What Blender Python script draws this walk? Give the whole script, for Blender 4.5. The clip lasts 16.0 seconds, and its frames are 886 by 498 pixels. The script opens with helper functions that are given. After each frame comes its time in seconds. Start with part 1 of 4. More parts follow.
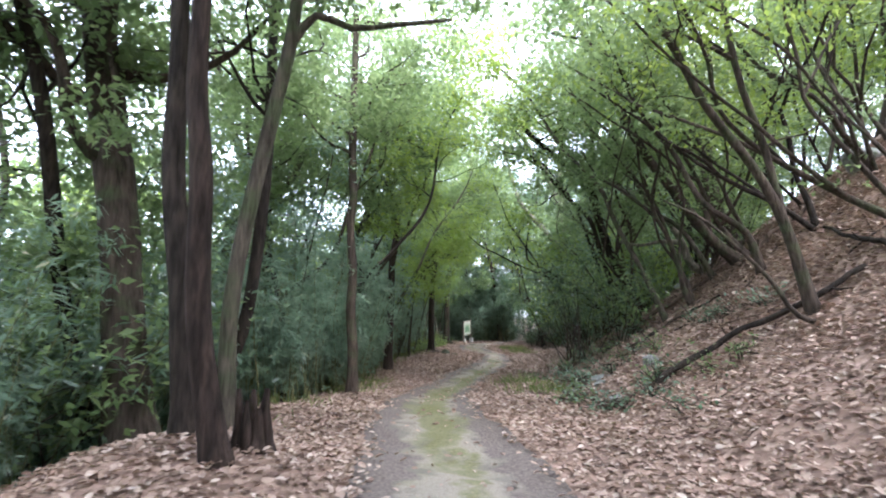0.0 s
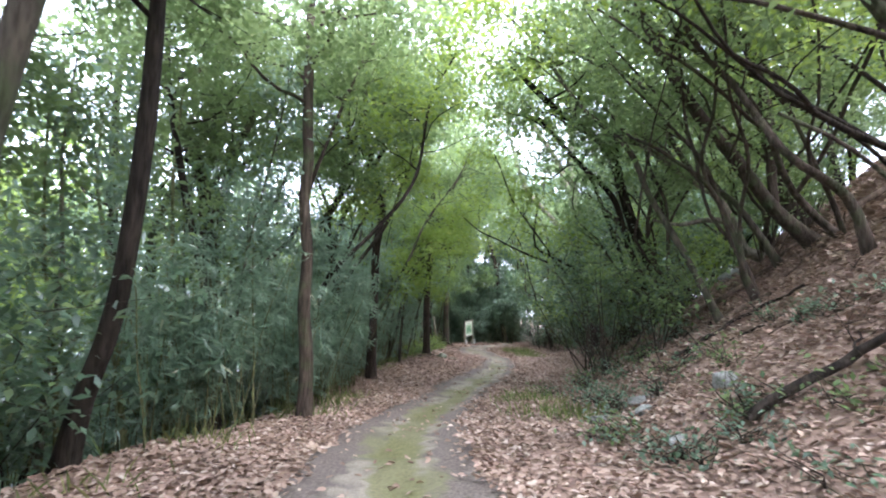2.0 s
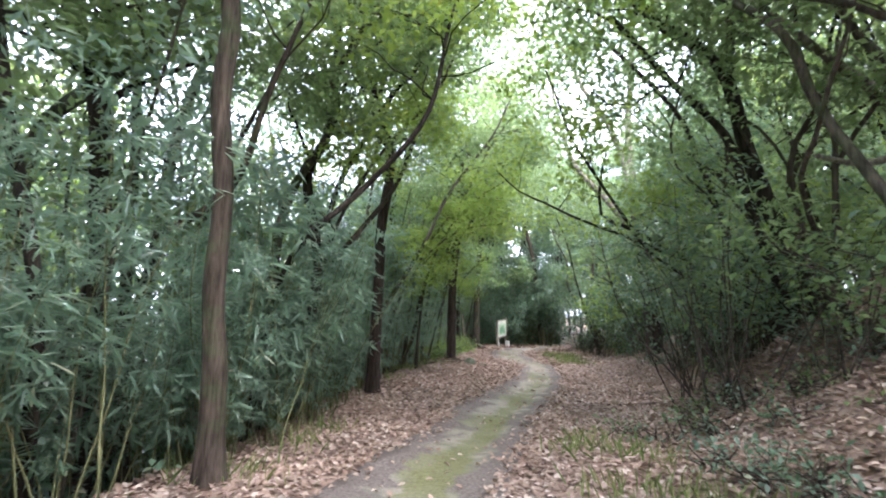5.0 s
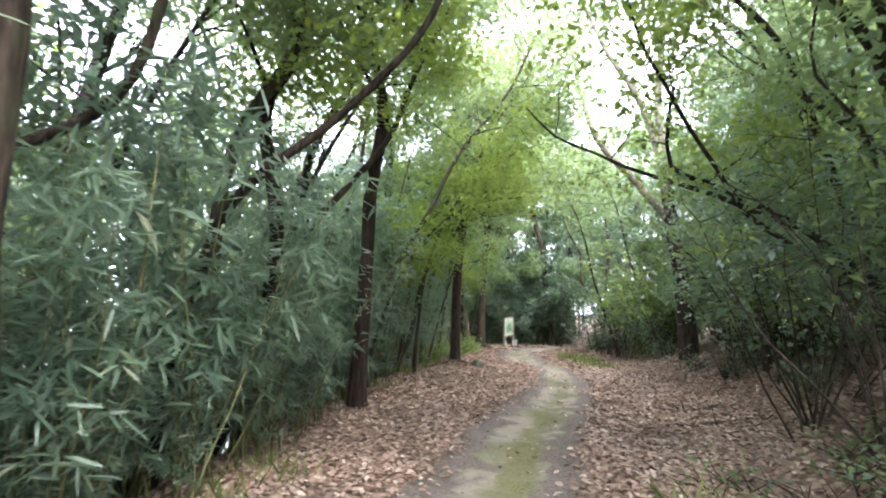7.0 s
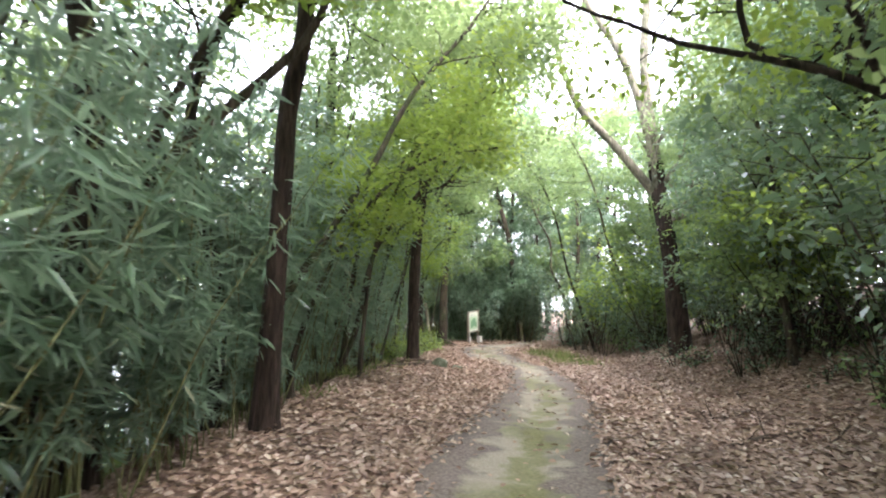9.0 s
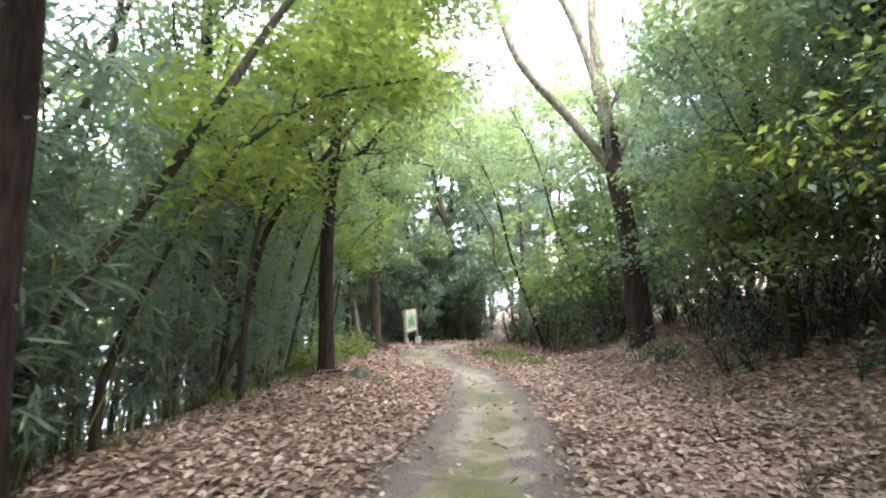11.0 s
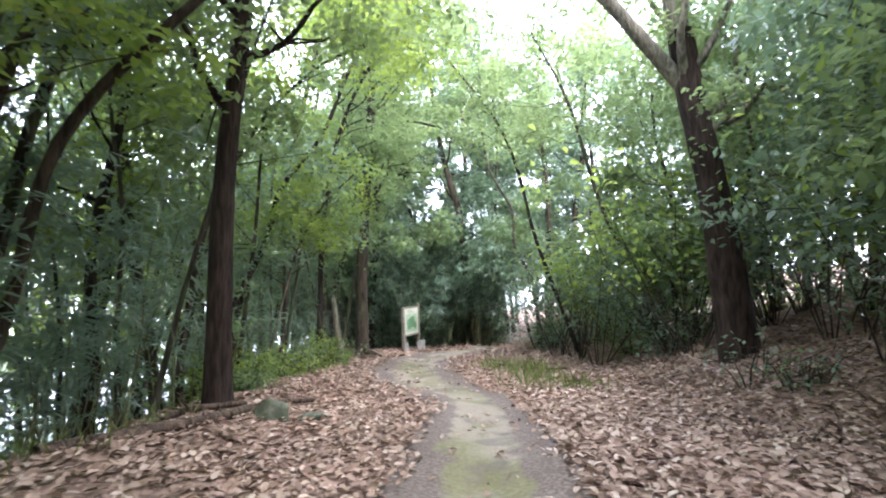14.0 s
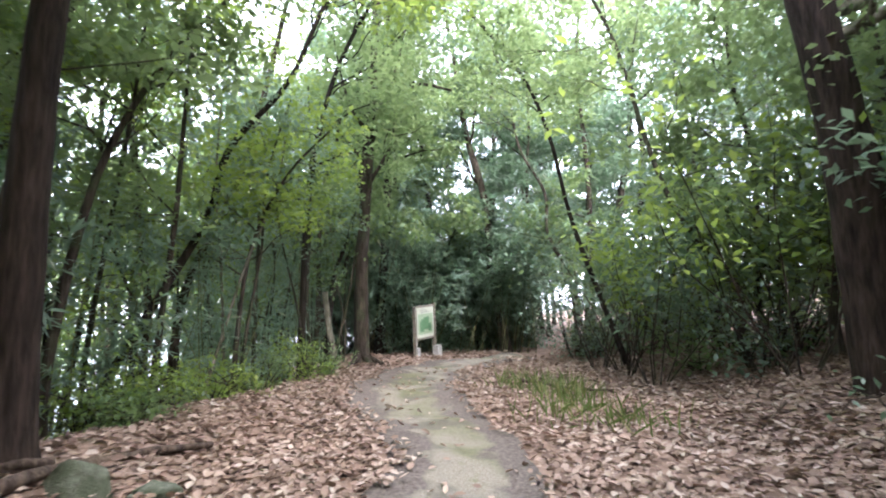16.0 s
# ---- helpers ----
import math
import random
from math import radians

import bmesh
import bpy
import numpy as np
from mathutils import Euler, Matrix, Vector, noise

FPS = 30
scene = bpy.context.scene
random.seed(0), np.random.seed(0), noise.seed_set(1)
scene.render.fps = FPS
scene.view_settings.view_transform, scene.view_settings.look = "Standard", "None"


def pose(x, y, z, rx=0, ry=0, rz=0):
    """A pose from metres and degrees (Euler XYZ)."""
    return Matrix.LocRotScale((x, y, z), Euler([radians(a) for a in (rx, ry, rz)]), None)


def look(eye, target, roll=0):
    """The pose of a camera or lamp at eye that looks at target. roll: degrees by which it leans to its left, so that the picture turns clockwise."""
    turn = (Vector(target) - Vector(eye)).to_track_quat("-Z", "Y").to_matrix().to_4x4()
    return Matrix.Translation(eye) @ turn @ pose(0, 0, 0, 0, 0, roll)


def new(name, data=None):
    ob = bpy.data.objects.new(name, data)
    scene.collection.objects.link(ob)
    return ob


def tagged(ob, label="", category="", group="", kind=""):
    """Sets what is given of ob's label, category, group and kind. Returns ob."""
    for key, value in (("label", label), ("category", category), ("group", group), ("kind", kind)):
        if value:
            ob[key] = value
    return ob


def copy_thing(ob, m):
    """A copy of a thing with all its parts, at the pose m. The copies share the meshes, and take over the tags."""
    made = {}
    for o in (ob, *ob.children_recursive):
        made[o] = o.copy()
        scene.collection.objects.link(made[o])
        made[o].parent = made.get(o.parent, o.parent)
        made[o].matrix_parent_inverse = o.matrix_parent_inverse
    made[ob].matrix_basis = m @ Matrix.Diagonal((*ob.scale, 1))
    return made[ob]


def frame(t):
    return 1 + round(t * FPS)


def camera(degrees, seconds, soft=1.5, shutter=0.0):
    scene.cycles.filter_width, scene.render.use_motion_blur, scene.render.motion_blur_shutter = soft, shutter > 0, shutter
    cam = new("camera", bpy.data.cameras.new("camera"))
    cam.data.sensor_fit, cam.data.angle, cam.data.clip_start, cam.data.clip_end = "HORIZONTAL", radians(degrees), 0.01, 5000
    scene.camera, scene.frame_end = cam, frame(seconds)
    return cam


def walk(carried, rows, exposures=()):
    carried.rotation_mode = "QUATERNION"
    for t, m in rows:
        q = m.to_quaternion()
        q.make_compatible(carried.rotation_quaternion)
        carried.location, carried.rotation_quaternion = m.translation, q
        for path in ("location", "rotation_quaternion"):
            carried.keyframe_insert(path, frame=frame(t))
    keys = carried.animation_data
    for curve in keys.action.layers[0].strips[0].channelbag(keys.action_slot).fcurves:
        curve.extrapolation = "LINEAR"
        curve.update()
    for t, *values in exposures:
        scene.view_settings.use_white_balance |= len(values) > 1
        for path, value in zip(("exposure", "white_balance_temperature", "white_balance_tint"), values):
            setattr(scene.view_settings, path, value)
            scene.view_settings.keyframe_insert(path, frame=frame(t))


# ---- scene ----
cam = camera(80.2, 16.0, soft=2.0, shutter=0.4)
PATH = [
    (0, (-1.36, -8.718, 1.67), (-1.174, -6.74, 1.898), 0.6),
    (0.5, (-1.155, -7.977, 1.667), (-0.965, -5.999, 1.897), 0.5),
    (1, (-0.994, -7.257, 1.653), (-0.809, -5.278, 1.88), 0.4),
    (1.5, (-0.854, -6.585, 1.66), (-0.674, -4.606, 1.889), 0.4),
    (2, (-0.709, -5.892, 1.612), (-0.542, -3.912, 1.84), 0.5),
    (2.5, (-0.548, -5.18, 1.563), (-0.397, -3.199, 1.792), 0.6),
    (3, (-0.406, -4.487, 1.521), (-0.279, -2.504, 1.744), 0.9),
    (3.5, (-0.306, -3.792, 1.496), (-0.205, -1.807, 1.724), 0.9),
    (4, (-0.229, -3.143, 1.492), (-0.151, -1.157, 1.721), 1.0),
    (6.5, (-0.244, 0.162, 1.378), (-0.222, 2.151, 1.59), 1.8),
    (7, (-0.27, 0.863, 1.315), (-0.227, 2.85, 1.533), 1.8),
    (7.5, (-0.255, 1.549, 1.248), (-0.141, 3.533, 1.472), 1.5),
    (8, (-0.276, 2.205, 1.187), (-0.148, 4.189, 1.407), 1.6),
    (8.5, (-0.167, 2.978, 1.079), (-0.014, 4.96, 1.301), 1.3),
    (9, (-0.049, 3.704, 1.016), (0.144, 5.682, 1.236), 1.2),
    (9.5, (0.101, 4.481, 0.967), (0.361, 6.452, 1.188), 0.7),
    (10, (0.256, 5.182, 0.91), (0.606, 7.138, 1.136), 0.4),
    (12.5, (1.53, 8.181, 0.92), (1.949, 10.125, 1.136), -1.4),
    (13, (1.737, 9.106, 0.852), (2.135, 11.054, 1.073), -1.5),
    (13.5, (2.0, 9.879, 0.814), (2.344, 11.837, 1.033), -1.3),
    (14, (2.261, 10.668, 0.734), (2.574, 12.63, 0.962), -1.2),
    (14.5, (2.541, 11.362, 0.71), (2.838, 13.326, 0.94), -1.2),
    (15, (2.778, 12.045, 0.683), (3.043, 14.014, 0.915), -1.2),
    (15.5, (3.089, 12.684, 0.711), (3.293, 14.66, 0.942), -0.9),
    (16, (3.33, 13.424, 0.684), (3.493, 15.404, 0.917), -0.6),
]
walk(cam, [(t, look(eye, target, roll)) for t, eye, target, roll in PATH],
     [(0, 3.0, 5500, 17), (4, 3.35, 5500, 19), (7, 3.55, 5850, 17), (10, 3.68, 6050, 16), (13, 3.62, 5600, 18), (16, 3.43, 5700, 18)])

# ---- light ----
SUN_EL, SUN_ROT = radians(52), radians(150)
world = bpy.data.worlds.new("overcast_sky")
scene.world = world
world.use_nodes = True
wn = world.node_tree.nodes
sky = wn.new("ShaderNodeTexSky")
sky.sky_type, sky.sun_disc, sky.sun_elevation, sky.sun_rotation = "NISHITA", False, SUN_EL, SUN_ROT
sky.air_density, sky.dust_density, sky.ozone_density = 1.0, 6.0, 1.0
wn["Background"].inputs["Strength"].default_value = 0.15
veil = wn.new("ShaderNodeMix")
veil.data_type = "RGBA"
veil.inputs[0].default_value = 0.7
veil.inputs[7].default_value = (6.2, 6.35, 6.6, 1)
world.node_tree.links.new(sky.outputs[0], veil.inputs[6])
world.node_tree.links.new(veil.outputs[2], wn["Background"].inputs["Color"])
sun = new("sun", bpy.data.lights.new("sun", "SUN"))
sun.data.energy, sun.data.angle, sun.data.color = 1.5, radians(70), (1.0, 0.97, 0.93)
sun.matrix_world = look((0, 0, 0), (-math.sin(SUN_ROT) * math.cos(SUN_EL), -math.cos(SUN_ROT) * math.cos(SUN_EL), -math.sin(SUN_EL)))

# ---- materials ----


def material(name, rough=0.8, spec=0.3):
    m = bpy.data.materials.new(name)
    m.use_nodes = True
    b = m.node_tree.nodes["Principled BSDF"]
    b.inputs["Roughness"].default_value = rough
    b.inputs["Specular IOR Level"].default_value = spec
    return m, m.node_tree.nodes, m.node_tree.links, b


def ramp(nodes, links, source, stops):
    r = nodes.new("ShaderNodeValToRGB")
    e = r.color_ramp.elements
    while len(e) < len(stops):
        e.new(0.5)
    for k, (at, colour) in zip(e, stops):
        k.position, k.color = at, (*colour, 1)
    links.new(source, r.inputs[0])
    return r.outputs[0]


def mixed(nodes, links, fac, a, b, blend="MIX"):
    n = nodes.new("ShaderNodeMix")
    n.data_type, n.blend_type = "RGBA", blend
    for k, v in ((0, fac), (6, a), (7, b)):
        if isinstance(v, (int, float)):
            n.inputs[k].default_value = v
        elif isinstance(v, tuple):
            n.inputs[k].default_value = (*v, 1)
        else:
            links.new(v, n.inputs[k])
    return n.outputs[2]


def noised(nodes, links, scale, detail=4, coords=None, stretch=None, kind="ShaderNodeTexNoise"):
    n = nodes.new(kind)
    n.inputs["Scale"].default_value = scale
    if kind == "ShaderNodeTexNoise":
        n.inputs["Detail"].default_value = detail
    tc = nodes.new("ShaderNodeTexCoord")
    src = tc.outputs["Object"]
    if stretch:
        mp = nodes.new("ShaderNodeMapping")
        mp.inputs["Scale"].default_value = stretch
        links.new(src, mp.inputs[0])
        src = mp.outputs[0]
    links.new(src, n.inputs["Vector"])
    return n.outputs[0]


def bumped(nodes, links, b, height, strength, distance):
    n = nodes.new("ShaderNodeBump")
    n.inputs["Strength"].default_value, n.inputs["Distance"].default_value = strength, distance
    links.new(height, n.inputs["Height"])
    links.new(n.outputs[0], b.inputs["Normal"])


def leaf_material(name, stops, through_colour, through_part=0.45, rough=0.45, spec=0.35):
    """Thin leaves: every leaf has its own shade, and lets light through."""
    m, n, l, b = material(name, rough, spec)
    geo = n.new("ShaderNodeNewGeometry")
    c = ramp(n, l, geo.outputs["Random Per Island"], stops)
    big = noised(n, l, 0.6, 2)
    c = mixed(n, l, 0.35, c, ramp(n, l, big, [(0.35, (0.35, 0.42, 0.4)), (0.65, (1, 1, 0.9))]), "MULTIPLY")
    l.new(c, b.inputs["Base Color"])
    t = n.new("ShaderNodeBsdfTranslucent")
    l.new(mixed(n, l, 0.75, c, through_colour), t.inputs["Color"])
    mix = n.new("ShaderNodeMixShader")
    mix.inputs[0].default_value = through_part
    l.new(b.outputs[0], mix.inputs[1])
    l.new(t.outputs[0], mix.inputs[2])
    l.new(mix.outputs[0], n["Material Output"].inputs["Surface"])
    return m


LEAF = {
    "mid": leaf_material("green_leaves", [(0.0, (0.065, 0.12, 0.05)), (0.5, (0.105, 0.175, 0.065)), (1.0, (0.16, 0.235, 0.09))], (0.33, 0.41, 0.17), 0.52),
    "bright": leaf_material("yellow_green_leaves", [(0.0, (0.095, 0.16, 0.03)), (0.5, (0.145, 0.23, 0.045)), (0.97, (0.2, 0.28, 0.06)), (1.0, (0.4, 0.36, 0.07))], (0.39, 0.48, 0.1), 0.54),
    "dark": leaf_material("dark_glossy_leaves", [(0.0, (0.045, 0.085, 0.05)), (0.6, (0.075, 0.135, 0.078)), (1.0, (0.12, 0.19, 0.115))], (0.27, 0.37, 0.21), 0.44, 0.3, 0.7),
    "bamboo": leaf_material("bamboo_leaves", [(0.0, (0.05, 0.095, 0.065)), (0.6, (0.11, 0.185, 0.125)), (0.93, (0.18, 0.265, 0.18)), (1.0, (0.42, 0.38, 0.25))], (0.36, 0.47, 0.31), 0.5, 0.32, 0.6),
    "straw": leaf_material("dry_grass_blades", [(0.0, (0.08, 0.12, 0.03)), (0.5, (0.13, 0.18, 0.05)), (1.0, (0.3, 0.27, 0.12))], (0.25, 0.3, 0.08), 0.35, 0.6),
    "litter": leaf_material("fallen_leaves", [(0.0, (0.15, 0.1, 0.077)), (0.3, (0.25, 0.168, 0.13)), (0.6, (0.34, 0.24, 0.19)), (0.85, (0.42, 0.315, 0.255)), (1.0, (0.54, 0.44, 0.37))], (0.35, 0.23, 0.15), 0.12, 0.75, 0.25),
}


def bark_material(name, dark, light, moss=0.0):
    m, n, l, b = material(name, 0.9, 0.15)
    grain = noised(n, l, 14, 6, stretch=(1, 1, 0.18))
    patch = noised(n, l, 2.2, 3)
    c = ramp(n, l, grain, [(0.3, dark), (0.7, light)])
    c = mixed(n, l, 0.5, c, ramp(n, l, patch, [(0.35, (0.45, 0.45, 0.45)), (0.65, (1.1, 1.08, 1.0))]), "MULTIPLY")
    if moss:
        c = mixed(n, l, ramp(n, l, noised(n, l, 3.5, 5), [(0.55 - moss, (0, 0, 0)), (0.75 - moss, (0.8, 0.8, 0.8))]), c, (0.06, 0.075, 0.035))
    l.new(c, b.inputs["Base Color"])
    crack = noised(n, l, 34, 5, stretch=(1, 1, 0.12))
    c = mixed(n, l, 0.55, c, ramp(n, l, crack, [(0.38, (0.35, 0.33, 0.32)), (0.52, (1, 1, 1))]), "MULTIPLY")
    l.new(c, b.inputs["Base Color"])
    bumped(n, l, b, mixed(n, l, 0.5, grain, crack), 1.0, 0.05)
    return m


BARK = {
    "dark": bark_material("dark_bark", (0.013, 0.01, 0.008), (0.05, 0.039, 0.031)),
    "brown": bark_material("brown_bark", (0.027, 0.021, 0.016), (0.1, 0.077, 0.06), 0.05),
    "grey": bark_material("grey_mossy_bark", (0.04, 0.034, 0.026), (0.135, 0.115, 0.088), 0.1),
    "pale": bark_material("pale_bark", (0.11, 0.097, 0.075), (0.3, 0.27, 0.21), 0.05),
    "red": bark_material("reddish_bark", (0.014, 0.01, 0.008), (0.06, 0.042, 0.034)),
    "culm": bark_material("bamboo_stems", (0.1, 0.12, 0.05), (0.27, 0.26, 0.13)),
    "dead": bark_material("dead_wood", (0.05, 0.036, 0.028), (0.17, 0.125, 0.095)),
}


def ground_material():
    m, n, l, b = material("leaf_littered_soil", 0.95, 0.1)
    cell = n.new("ShaderNodeTexVoronoi")
    cell.inputs["Scale"].default_value = 14
    tc = n.new("ShaderNodeTexCoord")
    l.new(tc.outputs["Object"], cell.inputs["Vector"])
    sep = n.new("ShaderNodeSeparateColor")
    l.new(cell.outputs["Color"], sep.inputs[0])
    c = ramp(n, l, sep.outputs[0], [(0.0, (0.14, 0.095, 0.074)), (0.4, (0.22, 0.15, 0.115)), (0.8, (0.3, 0.21, 0.163)), (1.0, (0.38, 0.285, 0.225))])
    c = mixed(n, l, 0.6, c, ramp(n, l, noised(n, l, 1.1, 5), [(0.35, (0.5, 0.48, 0.46)), (0.65, (1, 1, 1))]), "MULTIPLY")
    l.new(c, b.inputs["Base Color"])
    bumped(n, l, b, cell.outputs["Distance"], 0.6, 0.03)
    return m


def path_material():
    """Packed earth: pale in the middle, mossy in patches, dark and damp at the uneven edges."""
    m, n, l, b = material("packed_earth", 0.95, 0.15)
    fine = noised(n, l, 60, 6)
    c = ramp(n, l, fine, [(0.3, (0.165, 0.143, 0.112)), (0.7, (0.29, 0.258, 0.205))])
    moss = ramp(n, l, noised(n, l, 0.75, 5, stretch=(1, 0.55, 1)), [(0.46, (0, 0, 0)), (0.54, (0.85, 0.85, 0.85))])
    c = mixed(n, l, moss, c, ramp(n, l, noised(n, l, 22, 4), [(0.3, (0.095, 0.092, 0.048)), (0.7, (0.165, 0.16, 0.082))]))
    c = mixed(n, l, ramp(n, l, noised(n, l, 1.9, 6), [(0.52, (0, 0, 0)), (0.62, (0.6, 0.6, 0.6))]), c, (0.1, 0.088, 0.074))
    at = n.new("ShaderNodeAttribute")
    at.attribute_name = "side"
    strip = n.new("ShaderNodeAttribute")
    strip.attribute_name = "moss"
    mossy = n.new("ShaderNodeMath")
    l.new(strip.outputs["Fac"], mossy.inputs[0])
    l.new(noised(n, l, 3.2, 6), mossy.inputs[1])
    green = ramp(n, l, mossy.outputs[0], [(0.85, (0, 0, 0)), (1.05, (0.8, 0.8, 0.8))])
    c = mixed(n, l, green, c, ramp(n, l, noised(n, l, 26, 4), [(0.3, (0.085, 0.085, 0.034)), (0.7, (0.17, 0.165, 0.075))]))
    add = n.new("ShaderNodeMath")
    l.new(at.outputs["Fac"], add.inputs[0])
    wob = n.new("ShaderNodeMath")
    wob.operation = "MULTIPLY_ADD"
    l.new(noised(n, l, 2.6, 5), wob.inputs[0])
    wob.inputs[1].default_value, wob.inputs[2].default_value = 1.0, -0.5
    l.new(wob.outputs[0], add.inputs[1])
    damp = ramp(n, l, add.outputs[0], [(0.33, (0, 0, 0)), (0.47, (0.95, 0.95, 0.95))])
    c = mixed(n, l, damp, c, ramp(n, l, noised(n, l, 30, 5), [(0.3, (0.07, 0.056, 0.049)), (0.7, (0.18, 0.148, 0.128))]))
    l.new(c, b.inputs["Base Color"])
    bumped(n, l, b, noised(n, l, 24, 6), 0.5, 0.03)
    return m


def stone_material(name, a, c2, moss):
    m, n, l, b = material(name, 0.85, 0.3)
    c = ramp(n, l, noised(n, l, 9, 6), [(0.3, a), (0.7, c2)])
    c = mixed(n, l, ramp(n, l, noised(n, l, 3, 4), [(0.5 - moss, (0, 0, 0)), (0.7 - moss, (0.85, 0.85, 0.85))]), c, (0.07, 0.085, 0.05))
    l.new(c, b.inputs["Base Color"])
    bumped(n, l, b, noised(n, l, 25, 6), 0.6, 0.02)
    return m


def plain(name, colour, rough=0.6, vary=0.25, scale=12):
    m, n, l, b = material(name, rough, 0.4)
    c = mixed(n, l, 1.0, colour, ramp(n, l, noised(n, l, scale, 5), [(0.3, (1 - vary,) * 3), (0.7, (1, 1, 1))]), "MULTIPLY")
    l.new(c, b.inputs["Base Color"])
    return m


M_GROUND, M_PATH = ground_material(), path_material()
M_STONE = stone_material("mossy_grey_stone", (0.13, 0.13, 0.12), (0.33, 0.33, 0.31), 0.0)
M_MOSSY = stone_material("moss_covered_stone", (0.09, 0.095, 0.07), (0.19, 0.2, 0.15), 0.15)
M_POST = plain("weathered_grey_timber", (0.3, 0.26, 0.21), 0.85, 0.5, 20)
M_BOARD = plain("faded_cream_board", (0.55, 0.56, 0.46), 0.5, 0.1)
M_MAP = plain("faded_green_print", (0.13, 0.26, 0.13), 0.5, 0.25)
M_MAP2 = plain("faded_pale_green_print", (0.36, 0.46, 0.3), 0.5, 0.2)
M_INK = plain("grey_print", (0.25, 0.27, 0.24), 0.5, 0.1)
M_CONCRETE = plain("pale_concrete", (0.5, 0.48, 0.44), 0.9, 0.35, 18)
M_WATER, _n, _l, _b = material("still_pond_water", 0.06, 0.5)
_b.inputs["Base Color"].default_value = (0.05, 0.065, 0.055, 1)
bumped(_n, _l, _b, noised(_n, _l, 3.0, 3), 0.15, 0.02)

# ---- the lie of the land ----


def between(y, ys, vs):
    return np.interp(y, ys, vs)


def level(y):
    return between(y, [-14, -9, -5, 0, 3.8, 8, 11.5, 19, 30], [0.3, 0.24, 0.1, 0.02, -0.3, -0.5, -0.55, -0.66, -0.72])


def edge(y):
    return between(y, [-14, -8, -3.6, 1.1, 3.4, 6.4, 12.8, 17, 20, 23.5, 27, 32, 40], [-5.2, -5, -4.4, -3.5, -2.8, -2.3, -1.6, -0.5, 0.1, 1.1, 1.7, 2.0, 2.0])


def toe(y):
    return between(y, [-14, -4, 0, 3, 6, 7.5, 9, 11, 15, 20, 30], [1.4, 1.5, 1.8, 2.3, 2.5, 3.4, 4.6, 5.4, 6.6, 6.9, 9])


def path_x(y):
    return between(y, [-14, -8, -4, 0, 3.4, 5.8, 7.6, 9, 12.3, 14.7, 18.4, 19.7, 22, 25, 27, 28.4, 29.5], [-1.3, -1.0, -0.65, -0.8, -0.4, 0.35, 0.9, 1.25, 2.5, 3.2, 4.0, 3.75, 3.3, 3.75, 4.5, 5.6, 7.5])


def path_half(y):
    return between(y, [-14, -4, 0, 3.4, 7.6, 9, 12, 15, 18.4, 22, 28], [0.7, 0.68, 0.58, 0.56, 0.52, 0.6, 0.58, 0.5, 0.42, 0.62, 0.72])


def height(x, y):
    x, y = np.asarray(x, float), np.asarray(y, float)
    z = level(y)
    b = np.maximum(0, x - toe(y))
    bank = between(y, [4, 12, 18, 24, 30], [0.66, 0.52, 0.35, 0.22, 0.14]) * (np.sqrt(b * b + 0.16) - 0.4)
    bank = bank + between(y, [2, 8], [0.16, 0]) * np.maximum(0, b - 3)
    z = z + np.where(bank > 9, 9 + (bank - 9) * 0.1, bank)
    z = z + 0.13 * np.clip(x - 0.6, 0, 1.6) * between(y, [4, 9], [1, 0])
    l = np.maximum(0, edge(y) - x)
    z = z + np.maximum(-5.5, -0.62 * (np.sqrt(l * l + 0.25) - 0.5))
    z = z + between(y, [8, 11, 20, 25], [0, 0.24, 0.24, 0]) * np.exp(-((x - edge(y) - 1.1) / 0.9) ** 2)
    z = z + 0.38 * np.exp(-(((x + 3.2) / 1.1) ** 2 + ((y + 3.6) / 1.2) ** 2))
    d = np.maximum(0, np.hypot(x - 4, y - 10) - 42)
    z = z - 0.04 * d
    z = z + 0.05 * np.sin(1.7 * x + 0.6 * y) * np.sin(1.3 * y - 0.5 * x) + 0.03 * np.sin(4.1 * x + 1.1) * np.sin(3.7 * y)
    off = np.abs(x - path_x(y)) / path_half(y)
    return z - 0.05 * np.exp(-off**2)


def mesh_of(name, verts, faces, mat, smooth=True):
    """A mesh from arrays; faces are rows of 3 or 4 corners."""
    verts, faces = np.asarray(verts, np.float32), np.asarray(faces, np.int32)
    me = bpy.data.meshes.new(name)
    k = faces.shape[1]
    me.vertices.add(len(verts))
    me.vertices.foreach_set("co", verts.ravel())
    me.loops.add(faces.size)
    me.loops.foreach_set("vertex_index", faces.ravel())
    me.polygons.add(len(faces))
    me.polygons.foreach_set("loop_start", np.arange(0, faces.size, k, dtype=np.int32))
    if smooth:
        me.polygons.foreach_set("use_smooth", np.ones(len(faces), bool))
    me.update(calc_edges=True)
    me.materials.append(mat)
    return me


def grid_faces(rows, cols):
    i = np.arange(rows - 1)[:, None] * cols + np.arange(cols - 1)[None]
    return np.stack([i, i + 1, i + cols + 1, i + cols], -1).reshape(-1, 4)


def spaced(lo, hi, inner_lo, inner_hi, fine, coarse):
    return np.concatenate([np.arange(lo, inner_lo, coarse), np.arange(inner_lo, inner_hi, fine), np.arange(inner_hi, hi + coarse, coarse)])


